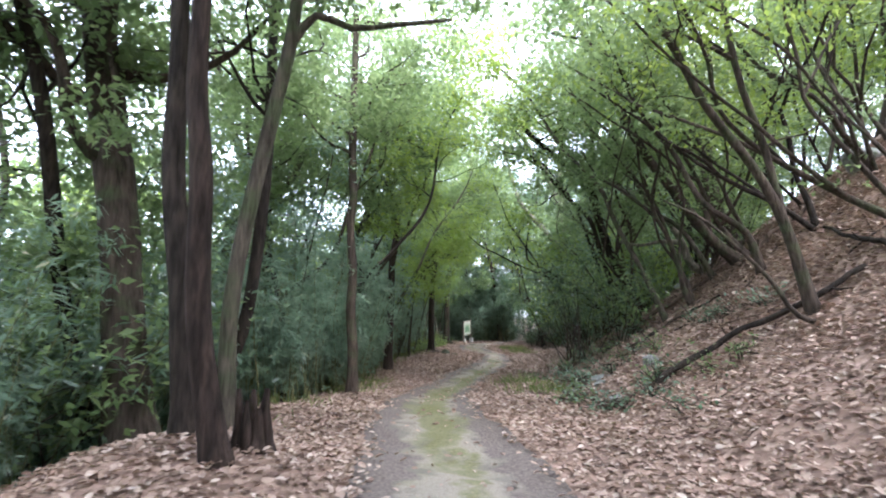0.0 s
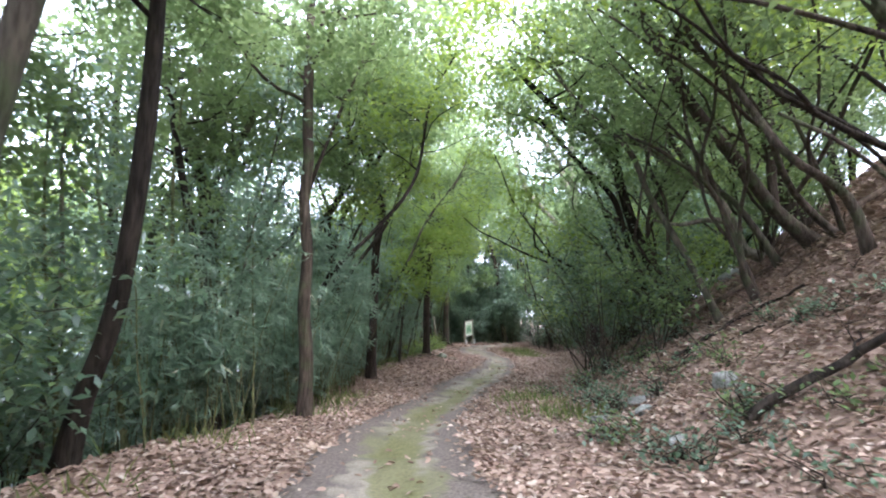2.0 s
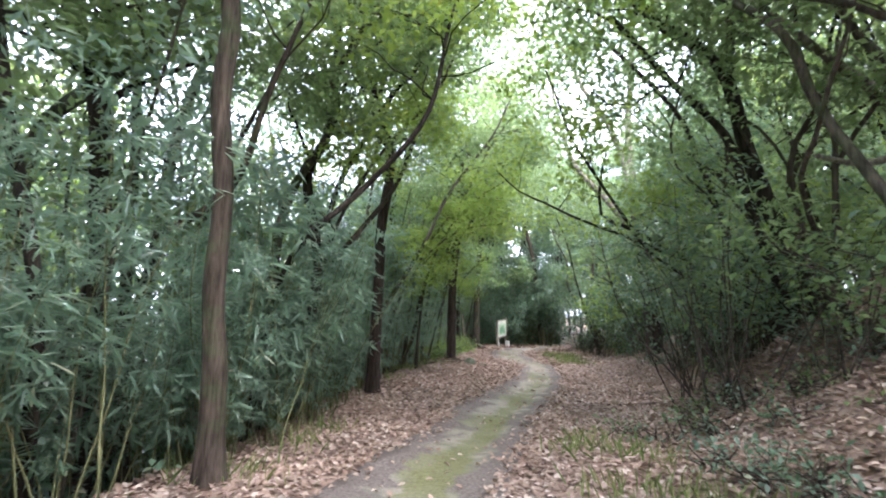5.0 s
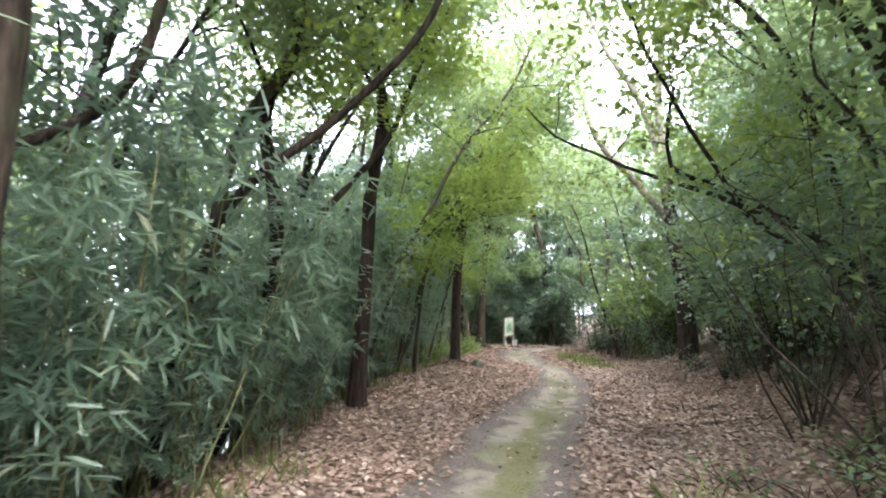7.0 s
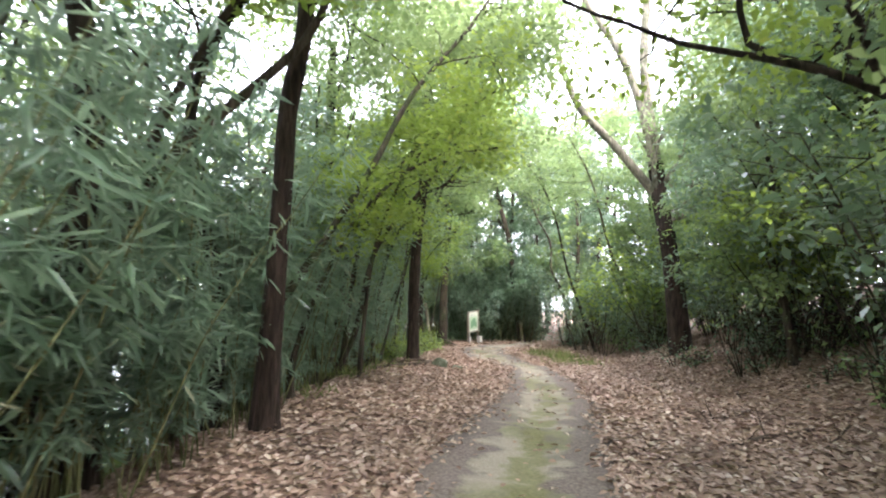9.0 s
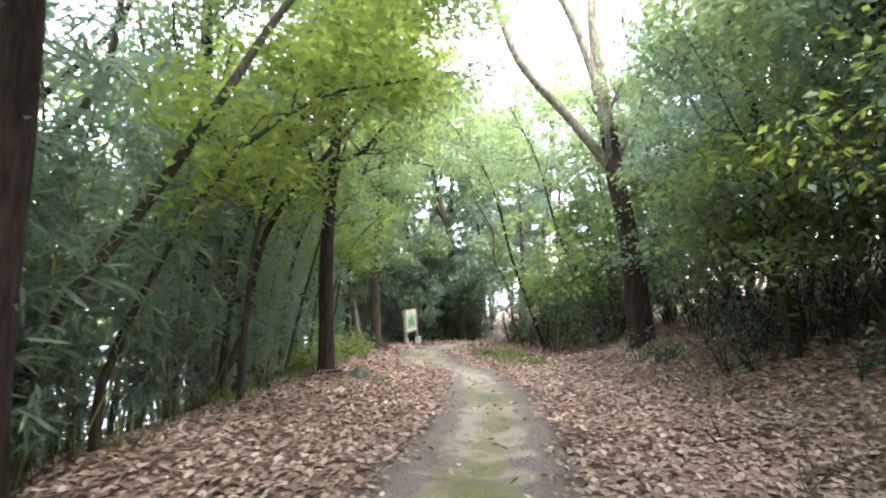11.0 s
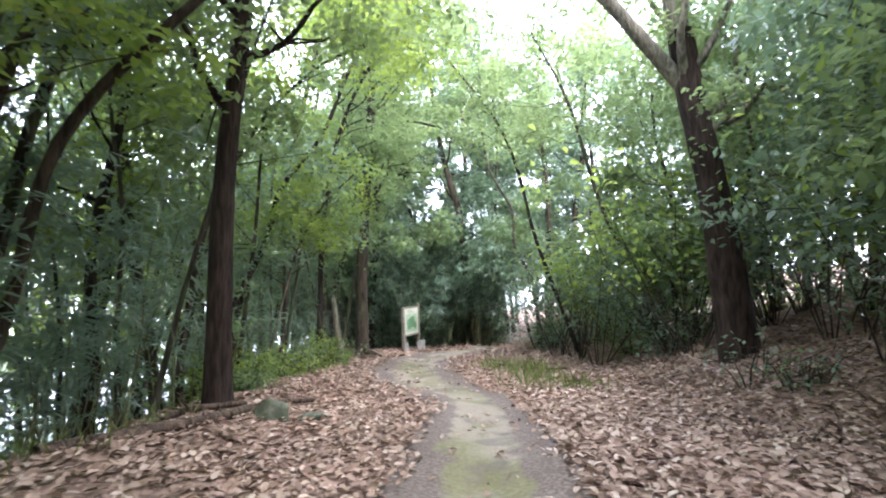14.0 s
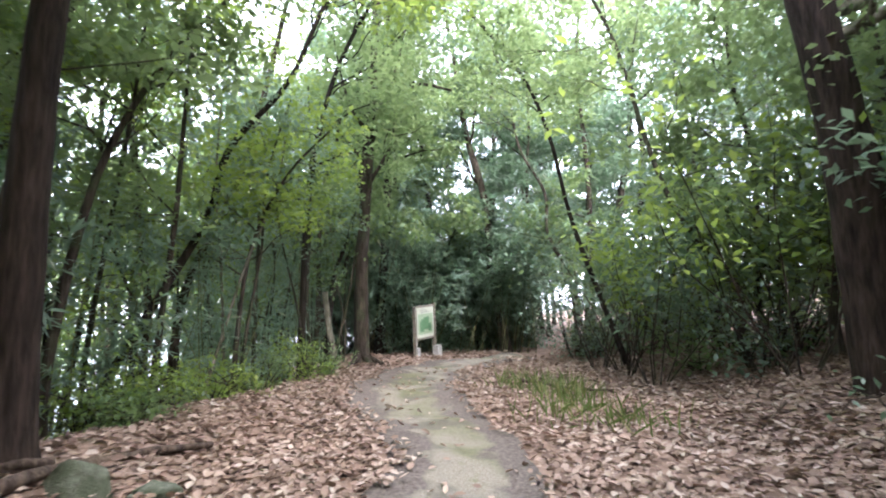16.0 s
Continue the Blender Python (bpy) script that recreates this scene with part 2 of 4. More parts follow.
rng = np.random.default_rng(7)
gx, gy = spaced(-160, 160, -9, 12, 0.2, 4.0), spaced(-150, 180, -12, 34, 0.24, 4.0)
GX, GY = np.meshgrid(gx, gy)
ground = new("ground", mesh_of("ground", np.stack([GX, GY, height(GX, GY)], -1).reshape(-1, 3), grid_faces(len(gy), len(gx)), M_GROUND))
tagged(ground, "brown forest ground under fallen leaves with steep bank", "ground", kind="structure")

ys = np.concatenate([np.arange(-16, 26.5, 0.12), np.linspace(26.5, 29.5, 40)])
us = np.linspace(-1.75, 1.75, 17)
dx = np.gradient(path_x(ys), ys)
dx = np.convolve(np.pad(dx, 12, "edge"), np.ones(25) / 25, "valid")
cx = np.convolve(np.pad(path_x(ys), 10, "edge"), np.ones(21) / 21, "valid")
nx, ny = 1 / np.hypot(1, dx), -dx / np.hypot(1, dx)
PX = cx[:, None] + us[None] * (path_half(ys) * nx)[:, None]
PY = ys[:, None] + us[None] * (path_half(ys) * ny)[:, None]
PZ = height(PX, PY) + 0.035 - 0.05 * np.abs(us[None]) ** 3 / 1.75**3
path_mesh = mesh_of("path", np.stack([PX, PY, PZ], -1).reshape(-1, 3), grid_faces(len(ys), len(us)), M_PATH)
side = path_mesh.attributes.new("side", "FLOAT", "POINT")
side.data.foreach_set("value", np.tile(np.abs(us) / 1.75, len(ys)).astype(np.float32))
moss = path_mesh.attributes.new("moss", "FLOAT", "POINT")
MY, MU = np.meshgrid(ys, us, indexing="ij")
strip = between(MY, [-8, -6, -3, 0, 4, 9, 12, 16, 20], [0.55, 0.35, 0.5, 0.75, 0.7, 0.6, 0.5, 0.3, 0.2]) * np.exp(-((MU - 0.1) / 0.6) ** 2)
moss.data.foreach_set("value", strip.ravel().astype(np.float32))
tagged(new("path", path_mesh), "trodden pale earth footpath with mossy green patches", "path", kind="structure")

water = new("water", mesh_of("water", [(-90, -60, -3.6), (-6, -60, -3.6), (-6, 90, -3.6), (-90, 90, -3.6)], [(0, 1, 2, 3)], M_WATER))
tagged(water, "still pond water below the wooded slope", "water", kind="structure")

# ---- makers ----


def part(name, data, parent, label=""):
    ob = new(name, data)
    ob.parent = parent
    return tagged(ob, label) if label else ob


def base(name, at, label, category, group="", kind=""):
    ob = new(name)
    ob.location = at
    return tagged(ob, label, category, group, kind)


def smooth_line(points, step=0.25):
    """A curve through the points, evenly cut."""
    p = np.asarray(points, float)
    if len(p) < 3:
        n = max(2, int(np.linalg.norm(p[-1] - p[0]) / step))
        return p[0] + np.linspace(0, 1, n + 1)[:, None] * (p[-1] - p[0])
    q = np.vstack([2 * p[0] - p[1], p, 2 * p[-1] - p[-2]])
    out = []
    for a, b, c, d in zip(q, q[1:], q[2:], q[3:]):
        n = max(2, int(np.linalg.norm(c - b) / step))
        t = (np.arange(n) / n)[:, None]
        out.append(0.5 * (2 * b + (c - a) * t + (2 * a - 5 * b + 4 * c - d) * t**2 + (3 * b - a - 3 * c + d) * t**3))
    return np.vstack([*out, p[-1:]])


def tube(line, radii, sides=8, rough=0.0, r=rng):
    """A round limb along a line; returns corners and four-sided faces, closed at the tip."""
    line = np.asarray(line, float)
    n = len(line)
    d = np.gradient(line, axis=0)
    d /= np.linalg.norm(d, axis=1, keepdims=True) + 1e-9
    ref = np.where(np.abs(d[:, 2:]) > 0.9, [[1.0, 0, 0]], [[0, 0, 1.0]])
    u = np.cross(d, ref)
    u /= np.linalg.norm(u, axis=1, keepdims=True) + 1e-9
    for i in range(1, n):
        if u[i] @ u[i - 1] < 0:
            u[i] *= -1
    v = np.cross(d, u)
    a = np.linspace(0, 2 * np.pi, sides, endpoint=False)
    ph = r.uniform(0, 6, 3)
    s = np.linspace(0, 1, n)[:, None] * n
    wob = 1 + rough * (np.sin(2 * a[None] + ph[0] + s * 0.35) + 0.7 * np.sin(3 * a[None] + ph[1] - s * 0.5) + 0.5 * np.sin(s * 1.7 + ph[2]))
    rad = np.asarray(radii, float)[:, None] * wob
    ring = line[:, None] + rad[..., None] * (np.cos(a)[None, :, None] * u[:, None] + np.sin(a)[None, :, None] * v[:, None])
    i = np.arange(n - 1)[:, None] * sides
    k, k2 = np.arange(sides)[None], (np.arange(sides)[None] + 1) % sides
    f = np.stack([i + k, i + k2, i + sides + k2, i + sides + k], -1).reshape(-1, 4)
    return ring.reshape(-1, 3), f


def joined(pieces):
    vs, fs, n = [], [], 0
    for v, f in pieces:
        vs.append(v)
        fs.append(np.asarray(f) + n)
        n += len(v)
    return np.vstack(vs), np.vstack(fs)


def leaf_arrays(pos, size, width=0.5, droop=-0.35, spread=0.45, roll=0.5, full=False, r=rng, heading=None):
    """Corners and faces of many leaves, each folded along its midrib."""
    pos = np.asarray(pos, float)
    n = len(pos)
    size = np.broadcast_to(size, n)[:, None] * r.uniform(0.7, 1.25, (n, 1))
    h = r.uniform(0, 2 * np.pi, n) if heading is None else heading
    p = r.normal(droop, spread, n)
    d = np.stack([np.cos(h) * np.cos(p), np.sin(h) * np.cos(p), np.sin(p)], 1)
    s = np.stack([-np.sin(h), np.cos(h), 0 * h], 1)
    up = np.cross(d, s)
    a = r.normal(0, roll, n)[:, None]
    s, up = s * np.cos(a) + up * np.sin(a), up * np.cos(a) - s * np.sin(a)
    w, fold = size * width * 0.5, size * width * r.uniform(0.05, 0.3, (n, 1))
    if not full:
        v = np.stack([pos, pos + d * size * 0.45 + s * w + up * fold, pos + d * size, pos + d * size * 0.45 - s * w + up * fold], 1)
        return v.reshape(-1, 3), np.arange(4 * n).reshape(n, 4)
    bend = up * size * r.uniform(-0.2, 0.1, (n, 1))
    v = np.stack([pos, pos + d * size * 0.28 + s * w * 0.9 + up * fold, pos + d * size * 0.68 + s * w * 0.8 + up * fold + bend * 0.4, pos + d * size + bend,
                  pos + d * size * 0.68 - s * w * 0.8 + up * fold + bend * 0.4, pos + d * size * 0.28 - s * w * 0.9 + up * fold], 1)
    k = 6 * np.arange(n)[:, None]
    f = np.stack([k + np.array([[0, 1, 2, 3]]), k + np.array([[0, 3, 4, 5]])], 1)
    return v.reshape(-1, 3), f.reshape(-1, 4)


def cloud(centres, radii, count, flat=0.55, r=rng):
    """Places for leaves in uneven clumps round the centres."""
    centres, radii = np.asarray(centres, float), np.asarray(radii, float)
    pick = r.choice(len(centres), count, p=radii**2 / (radii**2).sum())
    g = r.normal(0, 1, (count, 3))
    g /= np.linalg.norm(g, axis=1, keepdims=True)
    g *= (r.uniform(0, 1, (count, 1)) ** 0.45) * radii[pick][:, None]
    g[:, 2] *= flat
    return centres[pick] + g


def grown(start, way, length, r0, r, wiggle=0.22, lift=0.12):
    """A limb that wanders as it grows: its line and its radii."""
    n = max(4, int(length / 0.3))
    p, d, pts = np.array(start, float), np.array(way, float), [np.array(start, float)]
    d /= np.linalg.norm(d)
    for _ in range(n):
        d = d + r.normal(0, wiggle, 3) + np.array([0, 0, lift * r.uniform(0, 1)])
        d /= np.linalg.norm(d)
        p = p + d * length / n
        pts.append(p.copy())
    return np.array(pts), r0 * np.linspace(1, 0.25, n + 1)


def tree(stems, label, bark="brown", leaf="mid", leaves=7000, size=0.12, seed=1, limbs=9, reach=2.2, low=0.5, clump=0.75, extra=(), width=0.5, group="trees of the wood", far=False, limb_lift=0.12, droop=-0.35, forks=None):
    """stems: a list of (points, radius at foot, radius at top). Limbs grow from the upper part of each, and leaves hang in clumps on their ends."""
    r = np.random.default_rng(seed)
    foot = np.array(stems[0][0][0], float)
    if not far and leaves > 4000:
        leaves, size = int(leaves * 0.82), size * 1.08
    thing = base("tree", foot, label, "tree", group)
    wood, limbs_made, tips = [], [], []
    for k, (pts, ra, rb) in enumerate(stems):
        line = smooth_line(np.asarray(pts, float) - foot, 0.5 if far else 0.25)
        u = np.linspace(0, 1, len(line))
        rad = ra + (rb - ra) * u
        if k == 0:
            rad = rad * (1 + 0.55 * np.exp(-u * np.linalg.norm(line[-1]) / 0.28))
        wood.append(tube(line, rad, 7 if far else 12, 0.05, r))
        count = limbs if k == 0 else max(3, limbs // 2)
        for j in range(count):
            s = low + (1 - low) * (j + r.uniform(0, 1)) / count
            i = min(len(line) - 2, int(s * (len(line) - 1)))
            a = r.uniform(0, 2 * np.pi)
            way = np.array([np.cos(a), np.sin(a), r.uniform(0.15, 0.9)])
            pl, pr = grown(line[i], way, reach * r.uniform(0.6, 1.2), rad[i] * 0.42, r, lift=limb_lift)
            limb_wood = [tube(pl[:: 2 if far else 1], pr[:: 2 if far else 1], 4 if far else 6, 0.04, r)]
            tips.append((pl[-1], clump * r.uniform(0.8, 1.2)))
            for _ in range(3):
                m = r.integers(len(pl) // 3, len(pl))
                w2 = r.normal(0, 1, 3) + np.array([0, 0, 0.2])
                ql, qr = grown(pl[m], w2, reach * r.uniform(0.3, 0.6), pr[m] * 0.55, r)
                limb_wood.append(tube(ql[:: 3 if far else 1], qr[:: 3 if far else 1], 3 if far else 4, 0, r))
                tips.append((ql[-1], clump * r.uniform(0.55, 1.05)))
            limbs_made.append(limb_wood)
        tips.append((line[-1], clump))
    for pts, ra, rb in extra:
        line = smooth_line(np.asarray(pts, float) - foot, 0.18)
        limbs_made.append([tube(line, np.linspace(ra, rb, len(line)), 7, 0.06, r)])
    for k, w in enumerate(wood):
        part("trunk" if k == 0 else "fork", mesh_of("trunk", *w, BARK[bark if k == 0 else forks or bark]), thing)
    for w in limbs_made:
        part("limb", mesh_of("limb", *joined(w), BARK[forks or bark]), thing)
    if leaves:
        pos = cloud([t for t, _ in tips], [q for _, q in tips], leaves, r=r)
        part("crown", mesh_of("crown", *leaf_arrays(pos, size, width, droop, r=r), LEAF[leaf], False), thing)
    return thing


def shrub(at, label, leaf="dark", tall=1.6, wide=0.9, leaves=2200, size=0.09, seed=1, stems=7, group="undergrowth shrubs", bark="brown", bare=None):
    r = np.random.default_rng(seed)
    thing = base("shrub", at, label, "shrub", group)
    tips = []
    for _ in range(stems):
        a = r.uniform(0, 2 * np.pi)
        l, q = grown((0.12 * np.cos(a), 0.12 * np.sin(a), -0.1), (0.45 * np.cos(a), 0.45 * np.sin(a), 1), tall * r.uniform(0.7, 1.1), 0.016, r, 0.12)
        stem = [tube(l[::2], q[::2], 5, 0, r)]
        foot = int(len(l) * (bare if bare is not None else 0.5 if tall > 1.5 else 0.25))
        for i in range(foot, len(l)):
            tips.append((l[i], wide * r.uniform(0.25, 0.5)))
        for _ in range(4):
            m = r.integers(foot, len(l))
            b = r.uniform(0, 2 * np.pi)
            ql, qr = grown(l[m], (np.cos(b), np.sin(b), 0.3), wide * r.uniform(0.5, 1.0), 0.008, r)
            stem.append(tube(ql[::2], qr[::2], 3, 0, r))
            tips.append((ql[-1], wide * r.uniform(0.3, 0.5)))
        part("stem", mesh_of("stem", *joined(stem), BARK[bark]), thing)
    pos = cloud([t for t, _ in tips], [q for _, q in tips], leaves, 0.8, r)
    part("foliage", mesh_of("foliage", *leaf_arrays(pos, size, 0.48, r=r), LEAF[leaf], False), thing)
    return thing


def bamboo(seed, tall, leaves=110, size=0.2):
    r = np.random.default_rng(seed)
    thing = base("bamboo", (0, 0, 0), "thin green dwarf bamboo with long narrow leaves", "bamboo", "bamboo along the path edge")
    l, q = grown((0, 0, -0.15), (r.normal(0, 0.08), r.normal(0, 0.08), 1), tall, 0.011, r, 0.05, 0.05)
    pos = []
    for _ in range(int(leaves / 7)):
        m = r.integers(int(len(l) * 0.42), len(l))
        a = r.uniform(0, 2 * np.pi)
        ql, qr = grown(l[m], (np.cos(a), np.sin(a), 0.7), r.uniform(0.06, 0.4), 0.004, r, 0.1)
        pos += [ql[-1] + r.normal(0, 0.04, 3) for _ in range(7)]
    stalk, blades = tube(l, q, 6, 0, r), leaf_arrays(pos, size, 0.14, -0.35, 0.45, 0.5, True, r)
    plain_stalk, plain_blades = tube(l[::2], q[::2], 3, 0, r), leaf_arrays(pos, size, 0.15, -0.35, 0.45, 0.5, False, r)
    part("culm", mesh_of("culm", *stalk, BARK["culm"]), thing)
    part("foliage", mesh_of("foliage", *blades, LEAF["bamboo"], False), thing)
    return thing, plain_stalk, plain_blades


def moved(piece, m):
    a = np.array(m)
    return piece[0] @ a[:3, :3].T + a[:3, 3], piece[1]


def on(x, y, sink=0.0):
    return (x, y, float(height(x, y)) - sink)


def rooted(points, sink=0.12):
    """The stem's points, carried down into the ground."""
    x, y, z = points[0]
    g = float(height(x, y)) - sink
    return [(x, y, g)] + (list(points) if z > g + 0.35 else list(points[1:]))


# ---- trees beside the path ----
tree([(rooted([(-2.82, -3.86, 0.5), (-3.06, -3.86, 1.59), (-3.12, -3.86, 2.91), (-3.2, -3.86, 3.71), (-3.21, -3.86, 4.89), (-3.3, -3.7, 7.5)]), 0.115, 0.07)],
     "straight dark-barked tree on a leafy mound by the path", "red", "mid", 7000, 0.12, 11, 8, 2.2, 0.72)
tree([(rooted([(-3.34, -3.3, 0.7), (-3.44, -3.3, 1.91), (-3.59, -3.3, 3.05), (-3.61, -3.3, 4.24), (-3.66, -3.3, 5.24), (-3.8, -3.2, 7.6)]), 0.125, 0.08)],
     "dark brown twin tree standing close behind another trunk", "dark", "mid", 7000, 0.12, 12, 8, 2.2, 0.7)
tree([(rooted([(-3.05, -2.92, 0.5), (-3.07, -2.92, 1.58), (-2.94, -2.92, 2.67), (-2.7, -2.92, 3.96), (-2.55, -2.92, 4.83), (-2.45, -2.8, 6.8)]), 0.1, 0.06)],
     "grey-brown tree leaning over the path with an arching branch", "grey", "mid", 7000, 0.12, 13, 8, 2.0, 0.8,
     extra=[([(-2.57, -2.92, 4.63), (-2.3, -2.92, 5.0), (-1.9, -2.92, 4.87), (-1.4, -2.92, 4.94), (-0.74, -2.92, 5.05)], 0.055, 0.02)])
tree([(rooted([(-4.04, -0.1, -0.15), (-3.89, -0.1, 0.66), (-3.64, -0.1, 1.62), (-3.48, -0.1, 3.33), (-3.45, -0.1, 4.77), (-3.45, -0.1, 7.2)]), 0.115, 0.07)],
     "dark brown tree leaning up from the slope edge", "dark", "mid", 8000, 0.12, 14, 9, 2.2, 0.62)
tree([(rooted([(-4.6, -1.5, -0.02), (-4.92, -1.5, 2.34), (-5.22, -1.5, 4.24), (-5.5, -1.5, 5.81), (-5.8, -1.5, 7.4)]), 0.29, 0.17)],
     "thick rough-barked tree among bamboo below the path", "brown", "mid", 9000, 0.13, 15, 10, 2.8, 0.5)
tree([(rooted([(-2.2, 3.2, -0.27), (-2.22, 3.2, 0.8), (-2.29, 3.2, 1.6), (-2.26, 3.2, 2.5), (-2.35, 3.2, 3.5), (-2.3, 3.2, 4.2), (-2.35, 3.2, 5.02), (-2.36, 3.2, 8.6)]), 0.115, 0.07)],
     "upright grey-brown tree in the bamboo at the path edge", "brown", "mid", 8000, 0.12, 16, 9, 2.2, 0.62)
tree([(rooted([(-3.66, 2.9, 0.95), (-3.8, 2.9, 1.91), (-4.1, 2.9, 2.97), (-4.32, 2.9, 3.92), (-4.61, 2.9, 5.44), (-4.7, 2.9, 7)]), 0.07, 0.045)],
     "thin dark crooked tree rising out of the bamboo", "dark", "mid", 6000, 0.12, 17, 7, 1.8, 0.6)
tree([(rooted([(-4.51, 5.0, 0.96), (-4.58, 5.0, 3.07), (-4.75, 5.0, 4.22), (-5.11, 5.0, 5.2), (-5.55, 5.0, 6.09), (-5.85, 5.0, 7.1), (-6.2, 5, 8.5)]), 0.17, 0.09),
      ([(-4.88, 5.0, 4.86), (-4.49, 5.0, 5.68), (-4.19, 5.0, 6.15), (-3.5, 5.0, 7.4)], 0.09, 0.05)],
     "forked reddish-brown tree on the slope below the path", "red", "mid", 9000, 0.13, 18, 8, 2.2, 0.55)
tree([(rooted([(-5.98, 5.0, 0.76), (-5.66, 5.0, 2.02), (-5.52, 5.0, 3.52), (-4.94, 5.0, 4.22), (-4.15, 5.0, 4.83), (-3.6, 5.2, 6.2)]), 0.15, 0.07)],
     "bent grey tree leaning towards the path", "grey", "mid", 6000, 0.13, 19, 7, 2.0, 0.6)
tree([(rooted([(-3.05, 7.54, 0.69), (-2.98, 7.54, 2.66), (-2.7, 7.54, 3.69), (-2.22, 7.54, 4.52), (-2.12, 7.54, 5.59), (-1.66, 7.54, 6.7), (-1.74, 7.54, 7.95), (-1.66, 7.54, 9.2)]), 0.105, 0.055)],
     "crooked grey-brown tree curving up from the bamboo", "grey", "mid", 7000, 0.12, 20, 8, 2.0, 0.62)
tree([(rooted([(-1.47, 10.26, 0.22), (-1.42, 10.26, 2.41), (-1.4, 10.26, 3.45), (-1.25, 10.26, 4.84), (-1.55, 10.26, 6.14), (-1.74, 10.26, 6.8), (-1.95, 10.26, 9)]), 0.15, 0.07),
      ([(-1.52, 10.26, 5.9), (-1.3, 10.3, 6.5), (-0.7, 10.4, 7.3), (-0.3, 10.5, 8.6)], 0.07, 0.04)],
     "reddish-brown crooked tree at the path edge", "red", "mid", 9000, 0.12, 21, 8, 2.2, 0.6)
tree([(rooted([(-2.2, 10.6, 1.0), (-2.7, 10.6, 3.2), (-2.45, 10.6, 4.5), (-1.93, 10.6, 5.5), (-1.57, 10.6, 6.8), (-1.2, 10.6, 8.5)]), 0.09, 0.05)],
     "slender dark tree leaning across its neighbour", "dark", "mid", 6000, 0.12, 22, 7, 1.8, 0.6)
tree([(rooted([(-3.21, 7.74, -0.99), (-2.54, 7.74, 0.41), (-2.3, 7.74, 2.15), (-2.56, 7.74, 3.83), (-2.2, 7.74, 4.8), (-2.1, 7.74, 7.5)]), 0.115, 0.06)],
     "dark tree leaning out of the bamboo slope", "dark", "mid", 6000, 0.12, 23, 7, 2.0, 0.6)
tree([(rooted([(0.58, 17.5, -0.17), (0.56, 17.5, 1.51), (0.62, 17.5, 3.01), (0.74, 17.5, 4.39), (0.8, 17.5, 7.2)]), 0.155, 0.1)],
     "straight dark brown tree on the bank of fallen leaves", "red", "mid", 9000, 0.12, 24, 9, 2.4, 0.5)
tree([(rooted([(-1.64, 16.35, -0.62), (-1.64, 16.35, 0.9), (-1.65, 16.35, 2.97), (-1.63, 16.35, 4.23), (-1.66, 16.35, 7.5)]), 0.16, 0.09)],
     "dark tree standing among bamboo above the pond", "dark", "mid", 8000, 0.12, 25, 9, 2.4, 0.5)
tree([(rooted([(2.34, 27.3, -0.66), (2.33, 27.3, 1.44), (2.43, 27.3, 4.0), (2.62, 27.3, 7.17), (2.7, 27.3, 9.32), (2.8, 27.3, 11.5)]), 0.19, 0.09)],
     "tall dark tree with spreading roots beside the notice board", "brown", "mid", 10000, 0.14, 26, 12, 2.8, 0.35,
     extra=[([(2.34, 27.25, -0.35), (2.6, 26.95, -0.6), (2.95, 26.75, -0.74)], 0.1, 0.03), ([(2.3, 27.2, -0.35), (2.15, 26.9, -0.6), (1.95, 26.6, -0.76)], 0.09, 0.03), ([(2.4, 27.3, -0.4), (2.8, 27.25, -0.62), (3.2, 27.3, -0.76)], 0.08, 0.03),
            ([(2.52, 27.3, 5.88), (3.05, 27.3, 6.46), (3.83, 27.3, 6.88), (4.76, 27.3, 6.74)], 0.07, 0.03)])
tree([(rooted([(8.62, 18.83, -0.27), (8.52, 18.83, 1.22), (8.33, 18.83, 2.85), (8.11, 18.83, 4.26), (7.95, 18.83, 5.6)], 0.5), 0.33, 0.21),
      ([(7.95, 18.83, 5.4), (7.7, 18.9, 8.67), (7.86, 18.9, 11.34), (8.04, 18.9, 15)], 0.19, 0.08),
      ([(7.8, 18.9, 6.4), (7.5, 18.9, 7.6), (6.88, 18.9, 9.17), (5.88, 18.9, 10.61), (4.96, 18.9, 12.5)], 0.15, 0.07),
      ([(8.1, 18.9, 4.5), (7.17, 18.9, 5.53), (6.64, 18.9, 6.13), (5.48, 18.9, 7.42), (4.86, 18.9, 9.22), (4.4, 18.9, 11.6)], 0.15, 0.06)],
     "big tree with thick dark trunk and pale high limbs", "red", "mid", 9000, 0.14, 27, 5, 2.4, 0.7, forks="pale")

# ---- trees on the bank ----
tree([(rooted([(4.22, -2.2, 1.63), (3.87, -2.2, 2.83), (3.47, -2.2, 3.6), (2.83, -2.2, 4.44), (2.42, -2.2, 5.22), (1.92, -2.2, 6.1), (1.3, -2.2, 7.4)]), 0.078, 0.035),
      ([(3.87, -2.2, 2.83), (3.63, -2.2, 3.92), (3.27, -2.2, 5.11), (3.0, -2.2, 7.3)], 0.055, 0.03)],
     "many-stemmed brown tree leaning out from the bank", "brown", "bright", 3600, 0.11, 31, 6, 1.8, 0.6,
     extra=[([(3.23, -2.2, 5.15), (2.79, -2.2, 5.37), (2.07, -2.2, 5.57)], 0.035, 0.015), ([(4.5, -2.45, 1.5), (3.78, -2.45, 1.63), (3.43, -2.4, 2.12), (2.71, -2.3, 2.83), (2.12, -2.3, 3.1)], 0.04, 0.015)])
